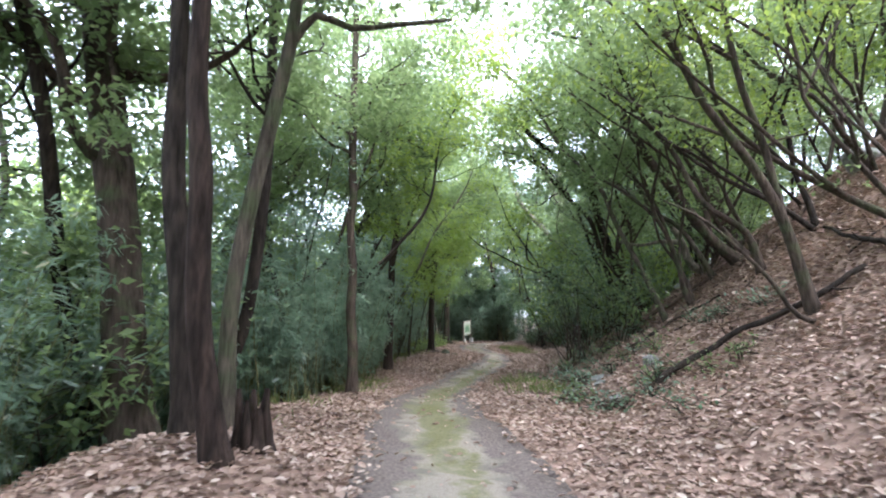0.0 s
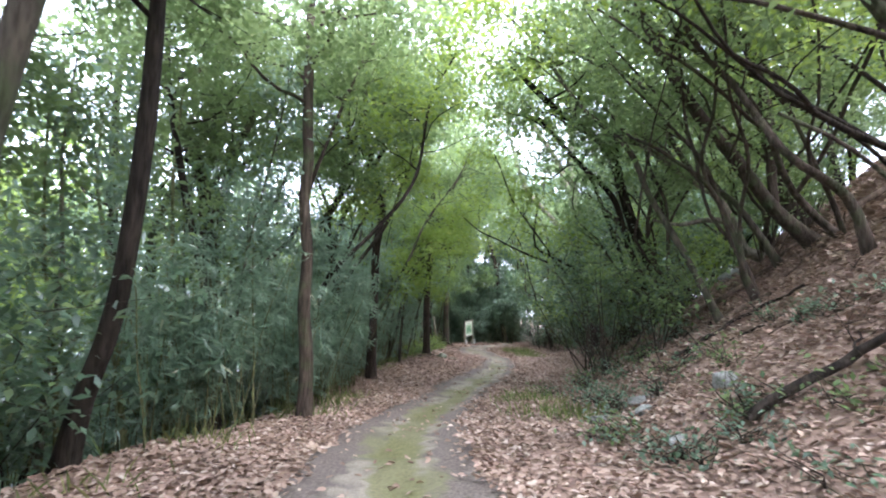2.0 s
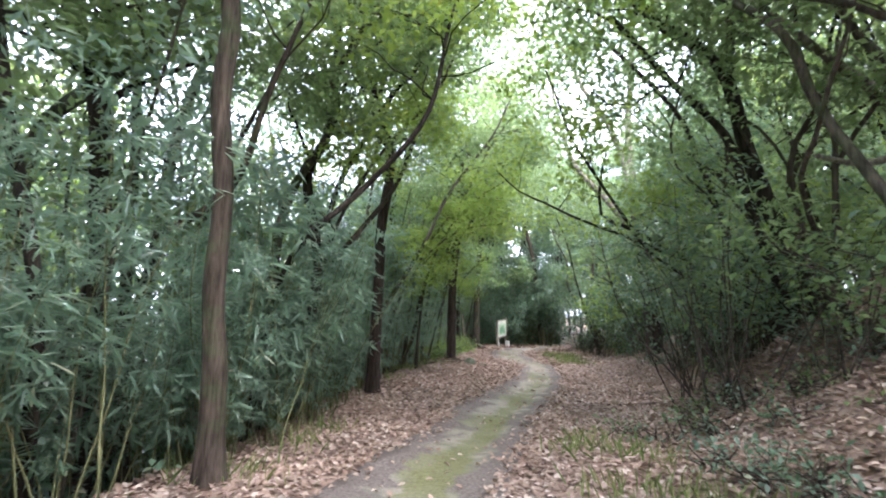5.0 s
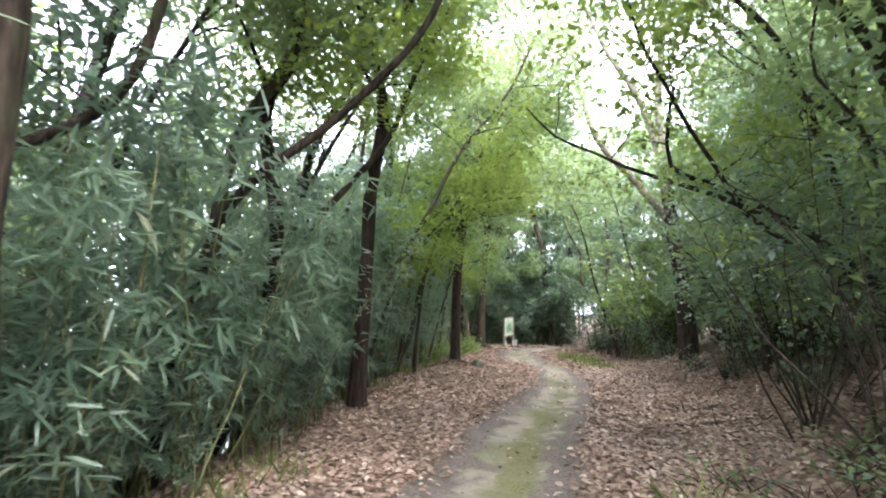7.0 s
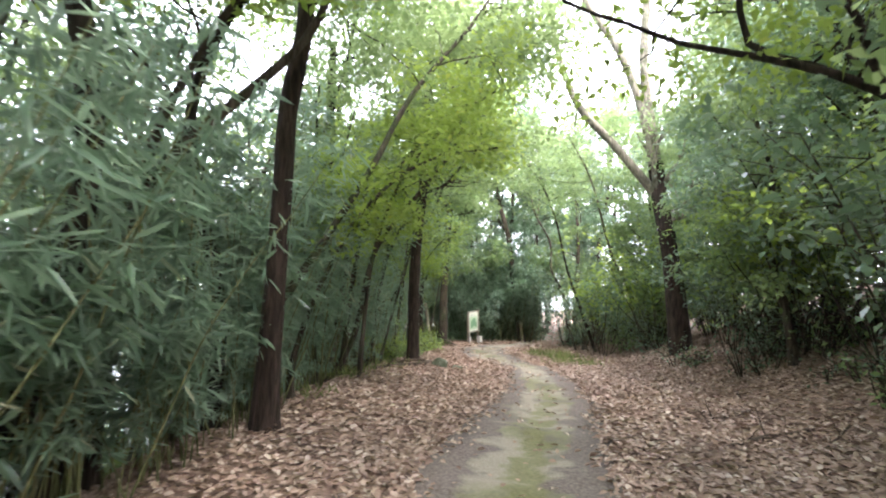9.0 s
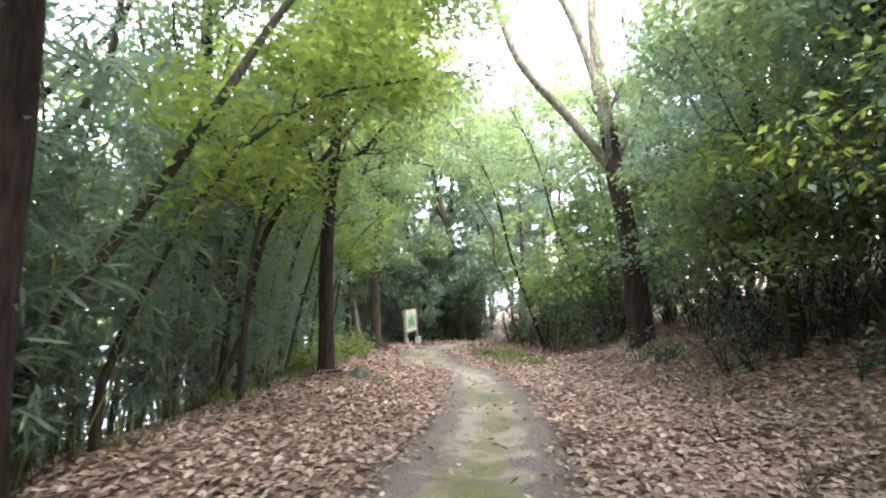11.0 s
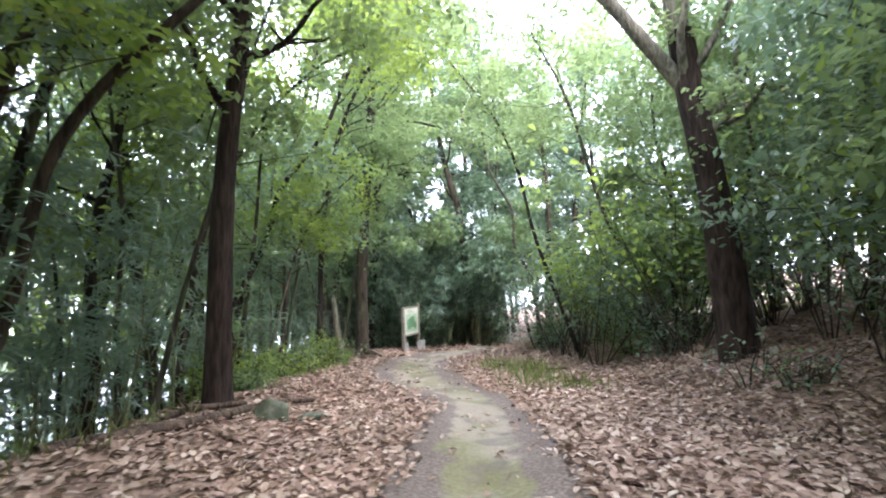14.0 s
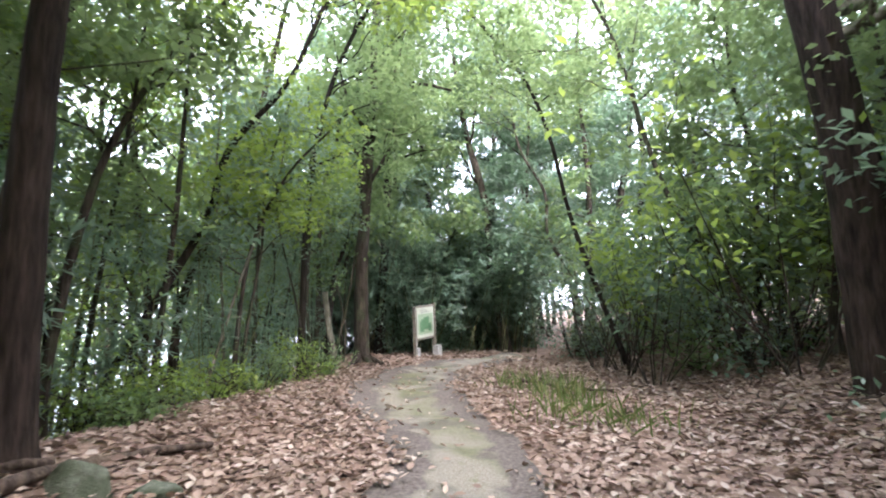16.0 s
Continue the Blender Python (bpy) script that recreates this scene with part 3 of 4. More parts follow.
tree([(rooted([(6.72, 2.8, 2.21), (5.95, 2.8, 3.41), (5.36, 2.8, 4.2), (4.44, 2.8, 5.38), (3.66, 2.8, 6.87), (2.73, 2.8, 9.08)]), 0.13, 0.06),
      ([(5.95, 2.8, 3.41), (5.85, 2.8, 5.72), (5.38, 2.8, 7.81), (5.17, 2.8, 9.84)], 0.09, 0.05)],
     "brown tree leaning from the bank with a second upright stem", "brown", "mid", 5000, 0.12, 32, 7, 2.2, 0.55)
tree([(rooted([(6.08, 6.2, 1.76), (5.22, 6.2, 2.87), (4.76, 6.2, 4.11), (4.34, 6.2, 5.5), (3.02, 6.2, 6.52), (1.9, 6.2, 7.6)]), 0.15, 0.06),
      ([(5.4, 6.3, 1.5), (4.73, 6.2, 3.31), (4.42, 6.2, 4.33), (3.63, 6.2, 5.12), (2.61, 6.2, 6.26)], 0.09, 0.04),
      ([(4.5, 6.2, 4.9), (4.55, 6.2, 6.7), (4.07, 6.2, 8.6)], 0.08, 0.04)],
     "dark tree with several stems leaning from the bank foot", "dark", "mid", 5000, 0.12, 33, 6, 2.0, 0.6)
tree([(rooted([(7.08, 4.4, 1.99), (6.47, 4.4, 2.86), (6.22, 4.4, 3.42), (5.87, 4.4, 4.03), (5.03, 4.4, 4.54), (3.91, 4.4, 5.43)]), 0.12, 0.035)],
     "pale crooked leaning tree with a level side branch", "pale", "mid", 3000, 0.12, 34, 5, 1.6, 0.6,
     extra=[([(6.23, 4.4, 3.47), (5.65, 4.4, 3.5), (5.07, 4.4, 3.39), (4.5, 4.4, 3.47)], 0.075, 0.03)])
tree([(rooted([(7.5, 4.0, 2.73), (7.0, 4.0, 4.28), (6.81, 4.0, 5.5), (6.7, 4.0, 8.3)]), 0.18, 0.1),
      ([(6.84, 4.0, 5.21), (6.09, 4.0, 6.05), (5.26, 4.0, 6.6), (4.4, 4, 7.6)], 0.08, 0.04)],
     "stout brown tree on the upper bank", "brown", "bright", 4500, 0.12, 35, 8, 2.2, 0.55)
tree([(rooted([(9.5, 12.0, 0.9), (8.77, 12.0, 3.09), (8.14, 12.0, 5.48), (7.55, 12.0, 6.77), (6.55, 12.0, 7.66), (5.66, 12.0, 8.44), (4.9, 12.0, 9.6)]), 0.16, 0.055),
      ([(7.65, 12.0, 6.5), (7.4, 12.0, 7.69), (7.17, 12.0, 8.5), (6.9, 12.1, 10.2)], 0.09, 0.045)],
     "tall dark forked tree leaning over the shrubs", "dark", "mid", 8500, 0.13, 36, 8, 2.0, 0.5)
tree([(rooted([(8.6, 11.0, 1.0), (8.2, 11.2, 3.0), (7.6, 11.4, 5.0), (7.2, 11.5, 7.0)]), 0.09, 0.05)],
     "slim tree with dark green leaves behind shrubs", "brown", "dark", 6500, 0.13, 37, 10, 2.0, 0.3)

# ---- young trees with light leaves that hang over the path ----
tree([(rooted([(-1.5, 12.1, 0.2), (-1.1, 12.6, 1.6), (-0.4, 13.0, 2.9), (0.6, 13.1, 3.7), (1.8, 12.8, 3.9)]), 0.05, 0.015)],
     "slender young tree with bright yellow-green leaves over the path", "brown", "bright", 3600, 0.13, 41, 10, 1.4, 0.45, 0.6, limb_lift=0.03, droop=-0.15)
tree([(rooted([(-0.6, 14.6, 0.2), (-0.4, 14.6, 2.2), (0.2, 14.4, 3.8), (1.1, 14.0, 4.8), (1.9, 13.6, 5.3)]), 0.05, 0.015)],
     "young tree with layered bright green leaves", "brown", "bright", 4200, 0.13, 42, 11, 1.5, 0.4, 0.65, limb_lift=0.03, droop=-0.15)
tree([(rooted([(0.6, 22.6, 0.2), (0.8, 22.6, 1.8), (1.4, 22.4, 3.0), (2.2, 22.2, 3.8)]), 0.05, 0.015)],
     "young tree with yellow-green leaves near the wooden post", "brown", "bright", 3600, 0.12, 43, 10, 1.5, 0.4, 0.6, limb_lift=0.03, droop=-0.15)

tree([(rooted([(-0.5, 19.6, 0.2), (-0.2, 19.8, 2.4), (0.5, 20.0, 4.0), (1.4, 20.3, 5.2), (2.4, 20.6, 6.0)]), 0.06, 0.02)],
     "young tree with yellow-green leaves arching over the bend", "brown", "bright", 5200, 0.12, 44, 12, 1.8, 0.4, 0.7, limb_lift=0.04, droop=-0.15)
tree([(rooted([(-2.6, 8.8, 0.2), (-2.4, 8.9, 2.4), (-1.9, 9.0, 3.8), (-1.2, 9.0, 4.9), (-0.5, 9.1, 5.7)]), 0.06, 0.02)],
     "young tree with fresh green leaves at the bamboo edge", "brown", "bright", 4600, 0.12, 45, 11, 1.6, 0.5, 0.65, limb_lift=0.04, droop=-0.15)
tree([(rooted([(-1.0, 15.4, 0.2), (-0.6, 15.4, 3.0), (0.8, 15.5, 5.2), (1.6, 15.3, 6.8), (2.4, 15.2, 8.0)]), 0.07, 0.025)],
     "slim tree with green leaves spreading high over the path", "brown", "mid", 5200, 0.13, 46, 12, 2.0, 0.55, 0.75, limb_lift=0.04, droop=-0.15)
tree([(rooted([(1.2, 25.2, 0.2), (1.3, 25.2, 3.4), (1.8, 25.2, 6.0), (2.8, 25.0, 8.0), (4.0, 24.8, 9.4)]), 0.09, 0.03)],
     "tall slim tree with green leaves meeting over the path", "dark", "mid", 6500, 0.15, 47, 12, 2.4, 0.45, 0.85, limb_lift=0.04, droop=-0.15)


def arching(foot, top, seed, leaf="mid", leaves=5200, size=0.135, reach=2.3, rad=0.07, bark="brown", low=0.62):
    """A slim tree that leans and carries its crown over the path."""
    q = np.random.default_rng(seed)
    a, c = np.array(on(*foot), float), np.array(top, float)
    pts = [a]
    for s in (0.15, 0.3, 0.45, 0.6, 0.8, 1.0):
        side_way = s**1.15
        pts.append(np.array([a[0] + (c[0] - a[0]) * side_way, a[1] + (c[1] - a[1]) * side_way, a[2] + (c[2] - a[2]) * s]) + q.normal(0, 0.22, 3))
    return tree([(rooted([tuple(p) for p in pts]), rad, rad * 0.35)], "slim tree carrying its green crown over the path", bark, leaf, leaves, size, seed, 12, reach, low, 0.85, group="slim trees arching over the path", limb_lift=0.05, droop=-0.2)


CLOSING = [((5.0, 3.0), (1.7, 6.0, 9.2)), ((-2.9, 8.6), (1.0, 10.5, 9.8)), ((6.2, 7.4), (2.4, 8.8, 8.9)), ((-1.6, 16.0), (1.4, 18.2, 12.4)),
           ((-0.4, 22.4), (2.6, 24.2, 13.0)), ((1.3, 28.4), (3.2, 30.4, 14.0)), ((-3.4, 12.4), (-0.2, 14.6, 11.5)), ((-5.2, 6.4), (-2.6, 8.6, 8.4)), ((-4.2, 12.8), (-1.4, 16.0, 10.4))]
for k, (foot, top) in enumerate([((-4.8, 4.4), (-1.0, 5.6, 8.4)), ((-2.9, 6.1), (0.6, 7.8, 8.6)), ((-2.0, 11.6), (2.1, 13.6, 8.3)), ((-1.5, 14.9), (2.9, 17.2, 8.5)),
                                 ((-0.9, 20.8), (3.5, 23.2, 8.9)), ((6.4, 3.3), (2.6, 5.2, 8.4)), ((5.6, 0.6), (1.9, 1.6, 7.8)), ((8.6, 25.4), (5.2, 25.8, 8.6)),
                                 ((9.4, 22.4), (6.6, 23.0, 7.4)), ((8.8, 29.4), (6.2, 30.6, 10.8)), ((1.0, 29.6), (3.8, 30.6, 10.6)), *CLOSING, ((-4.2, -7.2), (-1.0, -7.6, 7.6)), ((3.6, -7.8), (0.4, -6.4, 8.0)), ((-4.6, -10.2), (-1.6, -10.4, 7.5)), ((2.4, -11), (-0.2, -11.4, 7.4))]):
    # k >= 20: unseen trees round the start, added to block light there
    arching(foot, top, 60 + k, "bright" if k in (1, 4, 11, 15, 17) else "mid", (5600 if k in (2, 3, 4, 7) or k > 10 else 4200) if k < 20 else 3000, 0.145 if k < 20 else 0.2, bark=["brown", "dark", "grey"][k % 3])

# ---- the wood all round ----
BARKS, GREENS = ["brown", "dark", "grey", "brown"], ["mid", "mid", "bright", "dark", "mid"]


def wood_tree(x, y, tall, seed, leaves, size, leaf=None, bare=0.42, reach=2.4):
    r = np.random.default_rng(seed)
    g = float(height(x, y)) - 0.12
    lean = r.normal(0, 0.09, 2) * tall
    pts = [(x + lean[0] * s + r.normal(0, 0.12) * (s > 0), y + lean[1] * s + r.normal(0, 0.12) * (s > 0), g + tall * s) for s in (0, 0.2, 0.4, 0.6, 0.8, 1.0)]
    k = r.integers(0, 100)
    leaf = leaf or GREENS[k % 5]
    words = {"mid": "green", "bright": "yellow-green", "dark": "dark green"}[leaf]
    rad = r.uniform(0.06, 0.13) * tall / 9
    return tree([(pts, rad, rad * 0.45)], f"slim {BARKS[k % 4]}-barked woodland tree with {words} crown", BARKS[k % 4], leaf, leaves, size, seed, 9, reach, bare, 0.85, group="trees of the wood behind", far=True)


spots = np.random.default_rng(5)
placed = []


def scatter(count, box, ok, gap):
    out = []
    tries = 0
    while len(out) < count and tries < 4000:
        tries += 1
        x, y = spots.uniform(box[0], box[1]), spots.uniform(box[2], box[3])
        if ok(x, y) and all((x - a) ** 2 + (y - b) ** 2 > gap * gap for a, b in placed):
            placed.append((x, y))
            out.append((x, y))
    return out


def bank_tree(x, y, seed):
    """Thin crooked stems that lean from the bank towards the light over the path, and fork as they go."""
    r = np.random.default_rng(seed)
    g = float(height(x, y)) - 0.1
    stems = []

    def limb(p, d, steps, q, deep):
        pts = [tuple(p)]
        for k in range(steps):
            d = d / np.linalg.norm(d) + np.array([r.normal(-0.02, 0.24), r.normal(0, 0.22), 0.07])
            d[2] = max(d[2], 0.42)
            p = p + d / np.linalg.norm(d) * r.uniform(0.45, 0.7)
            pts.append(tuple(p))
            if deep and k in (1, 3):
                limb(p, d + r.normal(0, 0.45, 3), steps - k + 1, q * 0.62, deep - 1)
        stems.append((pts, q, q * 0.3))

    for k in range(r.integers(1, 3)):
        limb(np.array([x + 0.12 * k, y + 0.14 * k, g]), np.array([-0.6 + r.normal(0, 0.3), r.normal(0, 0.35), 0.85]), 9, r.uniform(0.035, 0.065), 1)
    stems.sort(key=lambda one: -one[1])
    return tree(stems, "crooked many-stemmed thin tree leaning from the leafy bank", ["brown", "dark", "brown"][seed % 3], ["mid", "bright", "mid"][seed % 3], 2600, 0.12, seed, 4, 1.3, 0.5, 0.6, group="leaning trees on the bank")


seed = 100
for x, y in scatter(40, (-14, 2.0, -6, 40), lambda x, y: x < edge(y) - (1.2 if y < 8 else 2.8), 1.6):
    seed += 1
    wood_tree(x, y, spots.uniform(8.5, 13) - 0.25 * min(0, x + 4), seed, 3000 if x > -8 else 2600, (0.155 if y < 20 else 0.175) + (0.04 if x < -8 else 0), bare=0.35)
for x, y in scatter(19, (3, 10, -3, 9.5), lambda x, y: x > toe(y) + (3.0 if y < 3 else 1.7) and y < 8.2, 1.0):
    seed += 1
    bank_tree(x, y, seed)
for x, y in scatter(34, (6, 20, -4, 15), lambda x, y: x > toe(y) + 3.6 and not (y > 9 and x < 9), 1.6):
    seed += 1
    wood_tree(x, y, spots.uniform(6, 10), seed, 3600, 0.19, reach=2.4, bare=0.28)
for x, y, tall in ((7.7, 13.2, 6.4), (8.8, 14.6, 7.6), (9.6, 12.4, 8.0), (9.9, 16.6, 7.2), (10.7, 18.2, 8.2), (11.5, 20.4, 9.4), (12.4, 18.6, 10), (11.4, 16.4, 9.5), (9.6, 20.6, 6.8), (12.8, 22.6, 10)):
    seed += 1
    wood_tree(x, y, tall, seed, 5200, 0.15, "dark" if seed % 2 else "mid", 0.25, 2.3)
for x, y, tall in ((-6.0, 11.4, 9.2), (-7.2, -3.0, 8.5), (-6.6, 0.6, 8.2), (-8.2, -1.0, 9.0), (-8.4, 2.2, 9.0)):
    seed += 1
    wood_tree(x, y, tall, seed, 5200, 0.15, "mid", 0.3, 2.3)
for x, y in scatter(40, (-7, 17, 31.5, 46), lambda x, y: True, 1.7):
    seed += 1
    wood_tree(x, y, spots.uniform(10.5, 14), seed, 4800, 0.25, "mid" if seed % 3 == 0 else "dark", 0.15, 2.8)
for x, y in scatter(18, (9.5, 22, 17, 32), lambda x, y: np.hypot(x - 8.5, y - 18.8) > 2, 2.3):
    seed += 1
    wood_tree(x, y, spots.uniform(6, 8) if x < 11 else spots.uniform(9, 11), seed, 4200, 0.19, "dark" if seed % 2 else "mid", bare=0.2)
for x, y in scatter(24, (-34, 36, -22, 64), lambda x, y: x < -17 or x > 26 or y > 46 or (y < -10 and abs(x) > 3), 4.0):
    seed += 1
    wood_tree(x, y, spots.uniform(9, 13), seed, 3500, 0.34, bare=0.15, reach=3.6)

for x, y in scatter(12, (-4, 1.6, 18, 31), lambda x, y: x < edge(y) - 0.4, 1.1):
    seed += 1
    wood_tree(x, y, spots.uniform(7, 10), seed, 5000, 0.14, bare=0.4, reach=2.2)
# added behind the start, never in view, to keep light off it
for x, y in scatter(16, (-10, 9, -19, -10), lambda x, y: abs(x + 1.2) > 1.6 or y < -14, 2.0):
    seed += 1
    wood_tree(x, y, spots.uniform(9, 12), seed, 3500, 0.32, bare=0.3, reach=3.2)
for x, y in scatter(16, (-32, -15.5, -14, 42), lambda x, y: True, 2.8):
    seed += 1
    wood_tree(x, y, spots.uniform(10, 14), seed, 2400, 0.42, "dark" if seed % 2 else "mid", bare=0.3, reach=3.4)


def sapling(x, y, seed):
    """A thin bare stem with a few leaves near its top."""
    q = np.random.default_rng(seed)
    g = float(height(x, y)) - 0.1
    tall, lean = q.uniform(4.5, 7), q.normal(0, 0.16, 2)
    pts = [(x + lean[0] * tall * s + q.normal(0, 0.07) * (s > 0), y + lean[1] * tall * s, g + tall * s) for s in (0, 0.25, 0.5, 0.75, 1.0)]
    rad = q.uniform(0.022, 0.05)
    return tree([(pts, rad, rad * 0.4)], "thin bare-stemmed sapling on the slope edge", ["grey", "brown", "pale", "culm", "grey"][seed % 5], ["mid", "bamboo"][seed % 2], 900, 0.14, seed, 6, 1.2, 0.5, 0.55, group="thin saplings by the slope", far=True)


for x, y in scatter(64, (-5, 2.0, 0, 31), lambda x, y: edge(y) - 2.6 < x < edge(y) + 0.1 and (y > 12 or x < edge(y) - 0.8), 0.35):
    seed += 1
    sapling(x, y, seed)


# ---- undergrowth ----
bushes = np.random.default_rng(9)


def bush_row(count, xs, ys, ok, leafs, tall, wide, leaves, size, label, bare=None):
    global seed
    n = tries = 0
    while n < count and tries < 3000:
        tries += 1
        x, y = bushes.uniform(*xs), bushes.uniform(*ys)
        if not ok(x, y):
            continue
        n += 1
        seed += 1
        t = bushes.uniform(*tall)
        shrub(on(x, y), label, leafs[n % len(leafs)], t, wide * bushes.uniform(0.8, 1.2), leaves, size, seed, bare=bare)


# leafy thicket at the foot of the bank and behind it
bush_row(30, (4.2, 9.5), (7.5, 19), lambda x, y: x > between(y, [7, 9, 12, 15, 19], [5.6, 6.5, 7.5, 8.0, 8.6]) + 0.3 and np.hypot(x - 8.5, y - 18.8) > 1.3, ["dark", "mid", "mid", "bright"], (2.4, 4.4), 1.1, 1050, 0.16, "bare-stemmed leafy green shrub at the foot of the bank", 0.58)
bush_row(26, (6.6, 13), (19.5, 30), lambda x, y: x > between(y, [19, 24, 30], [8.0, 7.6, 8.2]), ["mid", "bright", "mid", "bamboo", "dark"], (2.2, 4.6), 1.2, 620, 0.19, "leafy green shrub beyond the path bend")
bush_row(19, (-1, 9.5), (31.5, 35), lambda x, y: True, ["dark"], (3.0, 5.2), 1.3, 2600, 0.14, "dark shaded evergreen thicket behind the notice board")
bush_row(10, (3.0, 7.5), (3.5, 8), lambda x, y: x > toe(y) + 0.6, ["mid", "dark"], (1.6, 3.2), 0.9, 800, 0.12, "thin bare-stemmed green shrub on the bank", 0.6)
bush_row(13, (-9, 2), (-8, 14), lambda x, y: edge(y) - 6 < x < edge(y) - 1.2, ["dark", "mid"], (1.6, 3.4), 1.2, 1500, 0.13, "leafy green shrub on the slope")
bush_row(8, (-0.5, 2.0), (18.5, 25), lambda x, y: edge(y) - 0.3 < x < edge(y) + 0.5, ["mid", "bright"], (0.4, 0.9), 0.6, 900, 0.08, "low green undergrowth at the slope edge")
bush_row(40, (1.6, 6), (-2.5, 6.5), lambda x, y: toe(y) - 0.3 < x < toe(y) + 2.8, ["dark", "mid", "bamboo"], (0.12, 0.3), 0.42, 130, 0.08, "small green seedling in fallen leaves on bank")

bush_row(20, (5.0, 12), (9, 30), lambda x, y: x > between(y, [9, 12, 15, 19, 24, 30], [6.0, 7.6, 8.0, 9.4, 7.8, 8.4]) + 0.2 and np.hypot(x - 8.5, y - 18.8) > 1.2, ["dark", "mid", "bamboo"], (0.6, 1.3), 1.0, 420, 0.13, "low leafy green shrub under the trees")
# unseen shrubs across the path behind the start, added to shut out light
bush_row(10, (-8, 6), (-17, -13), lambda x, y: True, ["dark", "mid"], (2.0, 3.2), 1.6, 1500, 0.2, "added leafy green shrub out of view, blocking light behind the start")

bush_row(17, (-1, 8), (33, 37), lambda x, y: True, ["dark"], (3.4, 5.6), 1.6, 2200, 0.17, "dark shaded evergreen thicket closing the wood", 0.08)
bush_row(26, (-13, -4), (-8, 8), lambda x, y: x < edge(y) - 1.0, ["dark", "bamboo", "mid"], (2.6, 4.4), 1.5, 2200, 0.15, "tall leafy green shrub on the shaded slope", 0.15)

bush_row(22, (4.6, 9), (9, 18), lambda x, y: between(y, [9, 12, 18], [5.6, 6.6, 7.6]) < x, ["dark", "mid"], (0.35, 0.9), 0.5, 90, 0.1, "spindly seedling with few green leaves in litter")

bush_row(9, (-1.5, 5.5), (31.4, 32.8), lambda x, y: True, ["dark"], (1.2, 2.4), 1.1, 1500, 0.13, "dark evergreen shrub close behind the notice board", 0.04)

bush_row(20, (8.5, 17), (22, 35), lambda x, y: x > 9 or y > 31, ["mid", "bright", "bamboo"], (1.6, 3.4), 1.5, 500, 0.2, "open leafy shrub in the wood beyond the bend", 0.05)

bush_row(16, (-6, 0), (11, 27), lambda x, y: edge(y) - 4.5 < x < edge(y) - 1.6, ["bamboo", "mid"], (1.4, 2.8), 1.3, 800, 0.16, "open leafy shrub on the slope above the pond", 0.1)

# dwarf bamboo along the drop
kinds = [bamboo(300 + k, t, n, s) for k, (t, n, s) in enumerate([(1.5, 100, 0.2), (1.9, 120, 0.2), (2.3, 130, 0.21), (2.7, 140, 0.2), (3.3, 150, 0.19), (1.2, 80, 0.22)])]
homes = np.random.default_rng(21)
first, thick_culms, thick_leaves = set(), [], []
n = 0
while n < 620:
    y = homes.uniform(-7, 31)
    off = homes.exponential(1.1)
    x = float(edge(y)) + 0.15 - off
    if y < 0.5 and (off < 0.8 or homes.uniform() < 0.3):
        continue
    if y > 17.5 and (homes.uniform() < 0.6 or off < 0.5):
        continue
    if y > 12.5 and homes.uniform() < 0.5:
        continue
    if math.sin(1.9 * y + 0.8 * x) + math.sin(3.1 * y - 1.7 * x + 2) < homes.uniform(-1.9, 0.3):
        continue
    k = int(homes.integers(6))
    m = pose(x, y, float(height(x, y)), homes.normal(0, 8), homes.normal(0, 8), homes.uniform(0, 360)) @ Matrix.Scale(homes.uniform(0.7, 1.4), 4)
    n += 1
    if off > 0.55:
        thick_culms.append(moved(kinds[k][1], m))
        thick_leaves.append(moved(kinds[k][2], m))
    elif k not in first:
        first.add(k)
        kinds[k][0].matrix_basis = m
    else:
        copy_thing(kinds[k][0], m)
for k in range(130):
    m = pose(*on(homes.uniform(1.8, 8.0), homes.uniform(30.6, 33.5)), homes.normal(0, 13), homes.normal(0, 13), homes.uniform(0, 360)) @ Matrix.Scale(homes.uniform(0.7, 2.0), 4)
    thick_culms.append(moved(kinds[3 + k % 2][1], m))
    thick_leaves.append(moved(kinds[3 + k % 2][2], m))
for k in range(75):
    y = homes.uniform(5.2, 12.2) if k < 40 else homes.uniform(12.2, 21)
    x = float(edge(y)) + (homes.uniform(-0.5, 0.3) if k < 40 else homes.uniform(-1.8, -0.1))
    copy_thing(kinds[int(homes.integers(6))][0], pose(*on(x, y), homes.normal(0, 9), homes.normal(0, 9), homes.uniform(0, 360)) @ Matrix.Scale(homes.uniform(0.7, 1.25), 4))
thicket = base("bamboo_thicket", (0, 0, 0), "dense dwarf bamboo thicket covering the shaded slope", "bamboo", kind="stuff")
part("culms", mesh_of("culms", *joined(thick_culms), BARK["culm"]), thicket)["kind"] = "stuff"
part("foliage", mesh_of("foliage", *joined(thick_leaves), LEAF["bamboo"], False), thicket)["kind"] = "stuff"


def tuft(at, seed, blades=90, tall=0.45):
    q = np.random.default_rng(seed)
    pos = np.stack([q.normal(0, 0.25, blades), q.normal(0, 0.25, blades), np.full(blades, -0.02)], 1)
    v, f = leaf_arrays(pos, tall, 0.05, 1.05, 0.3, 0.6, True, q)
    return v + np.array(at), f


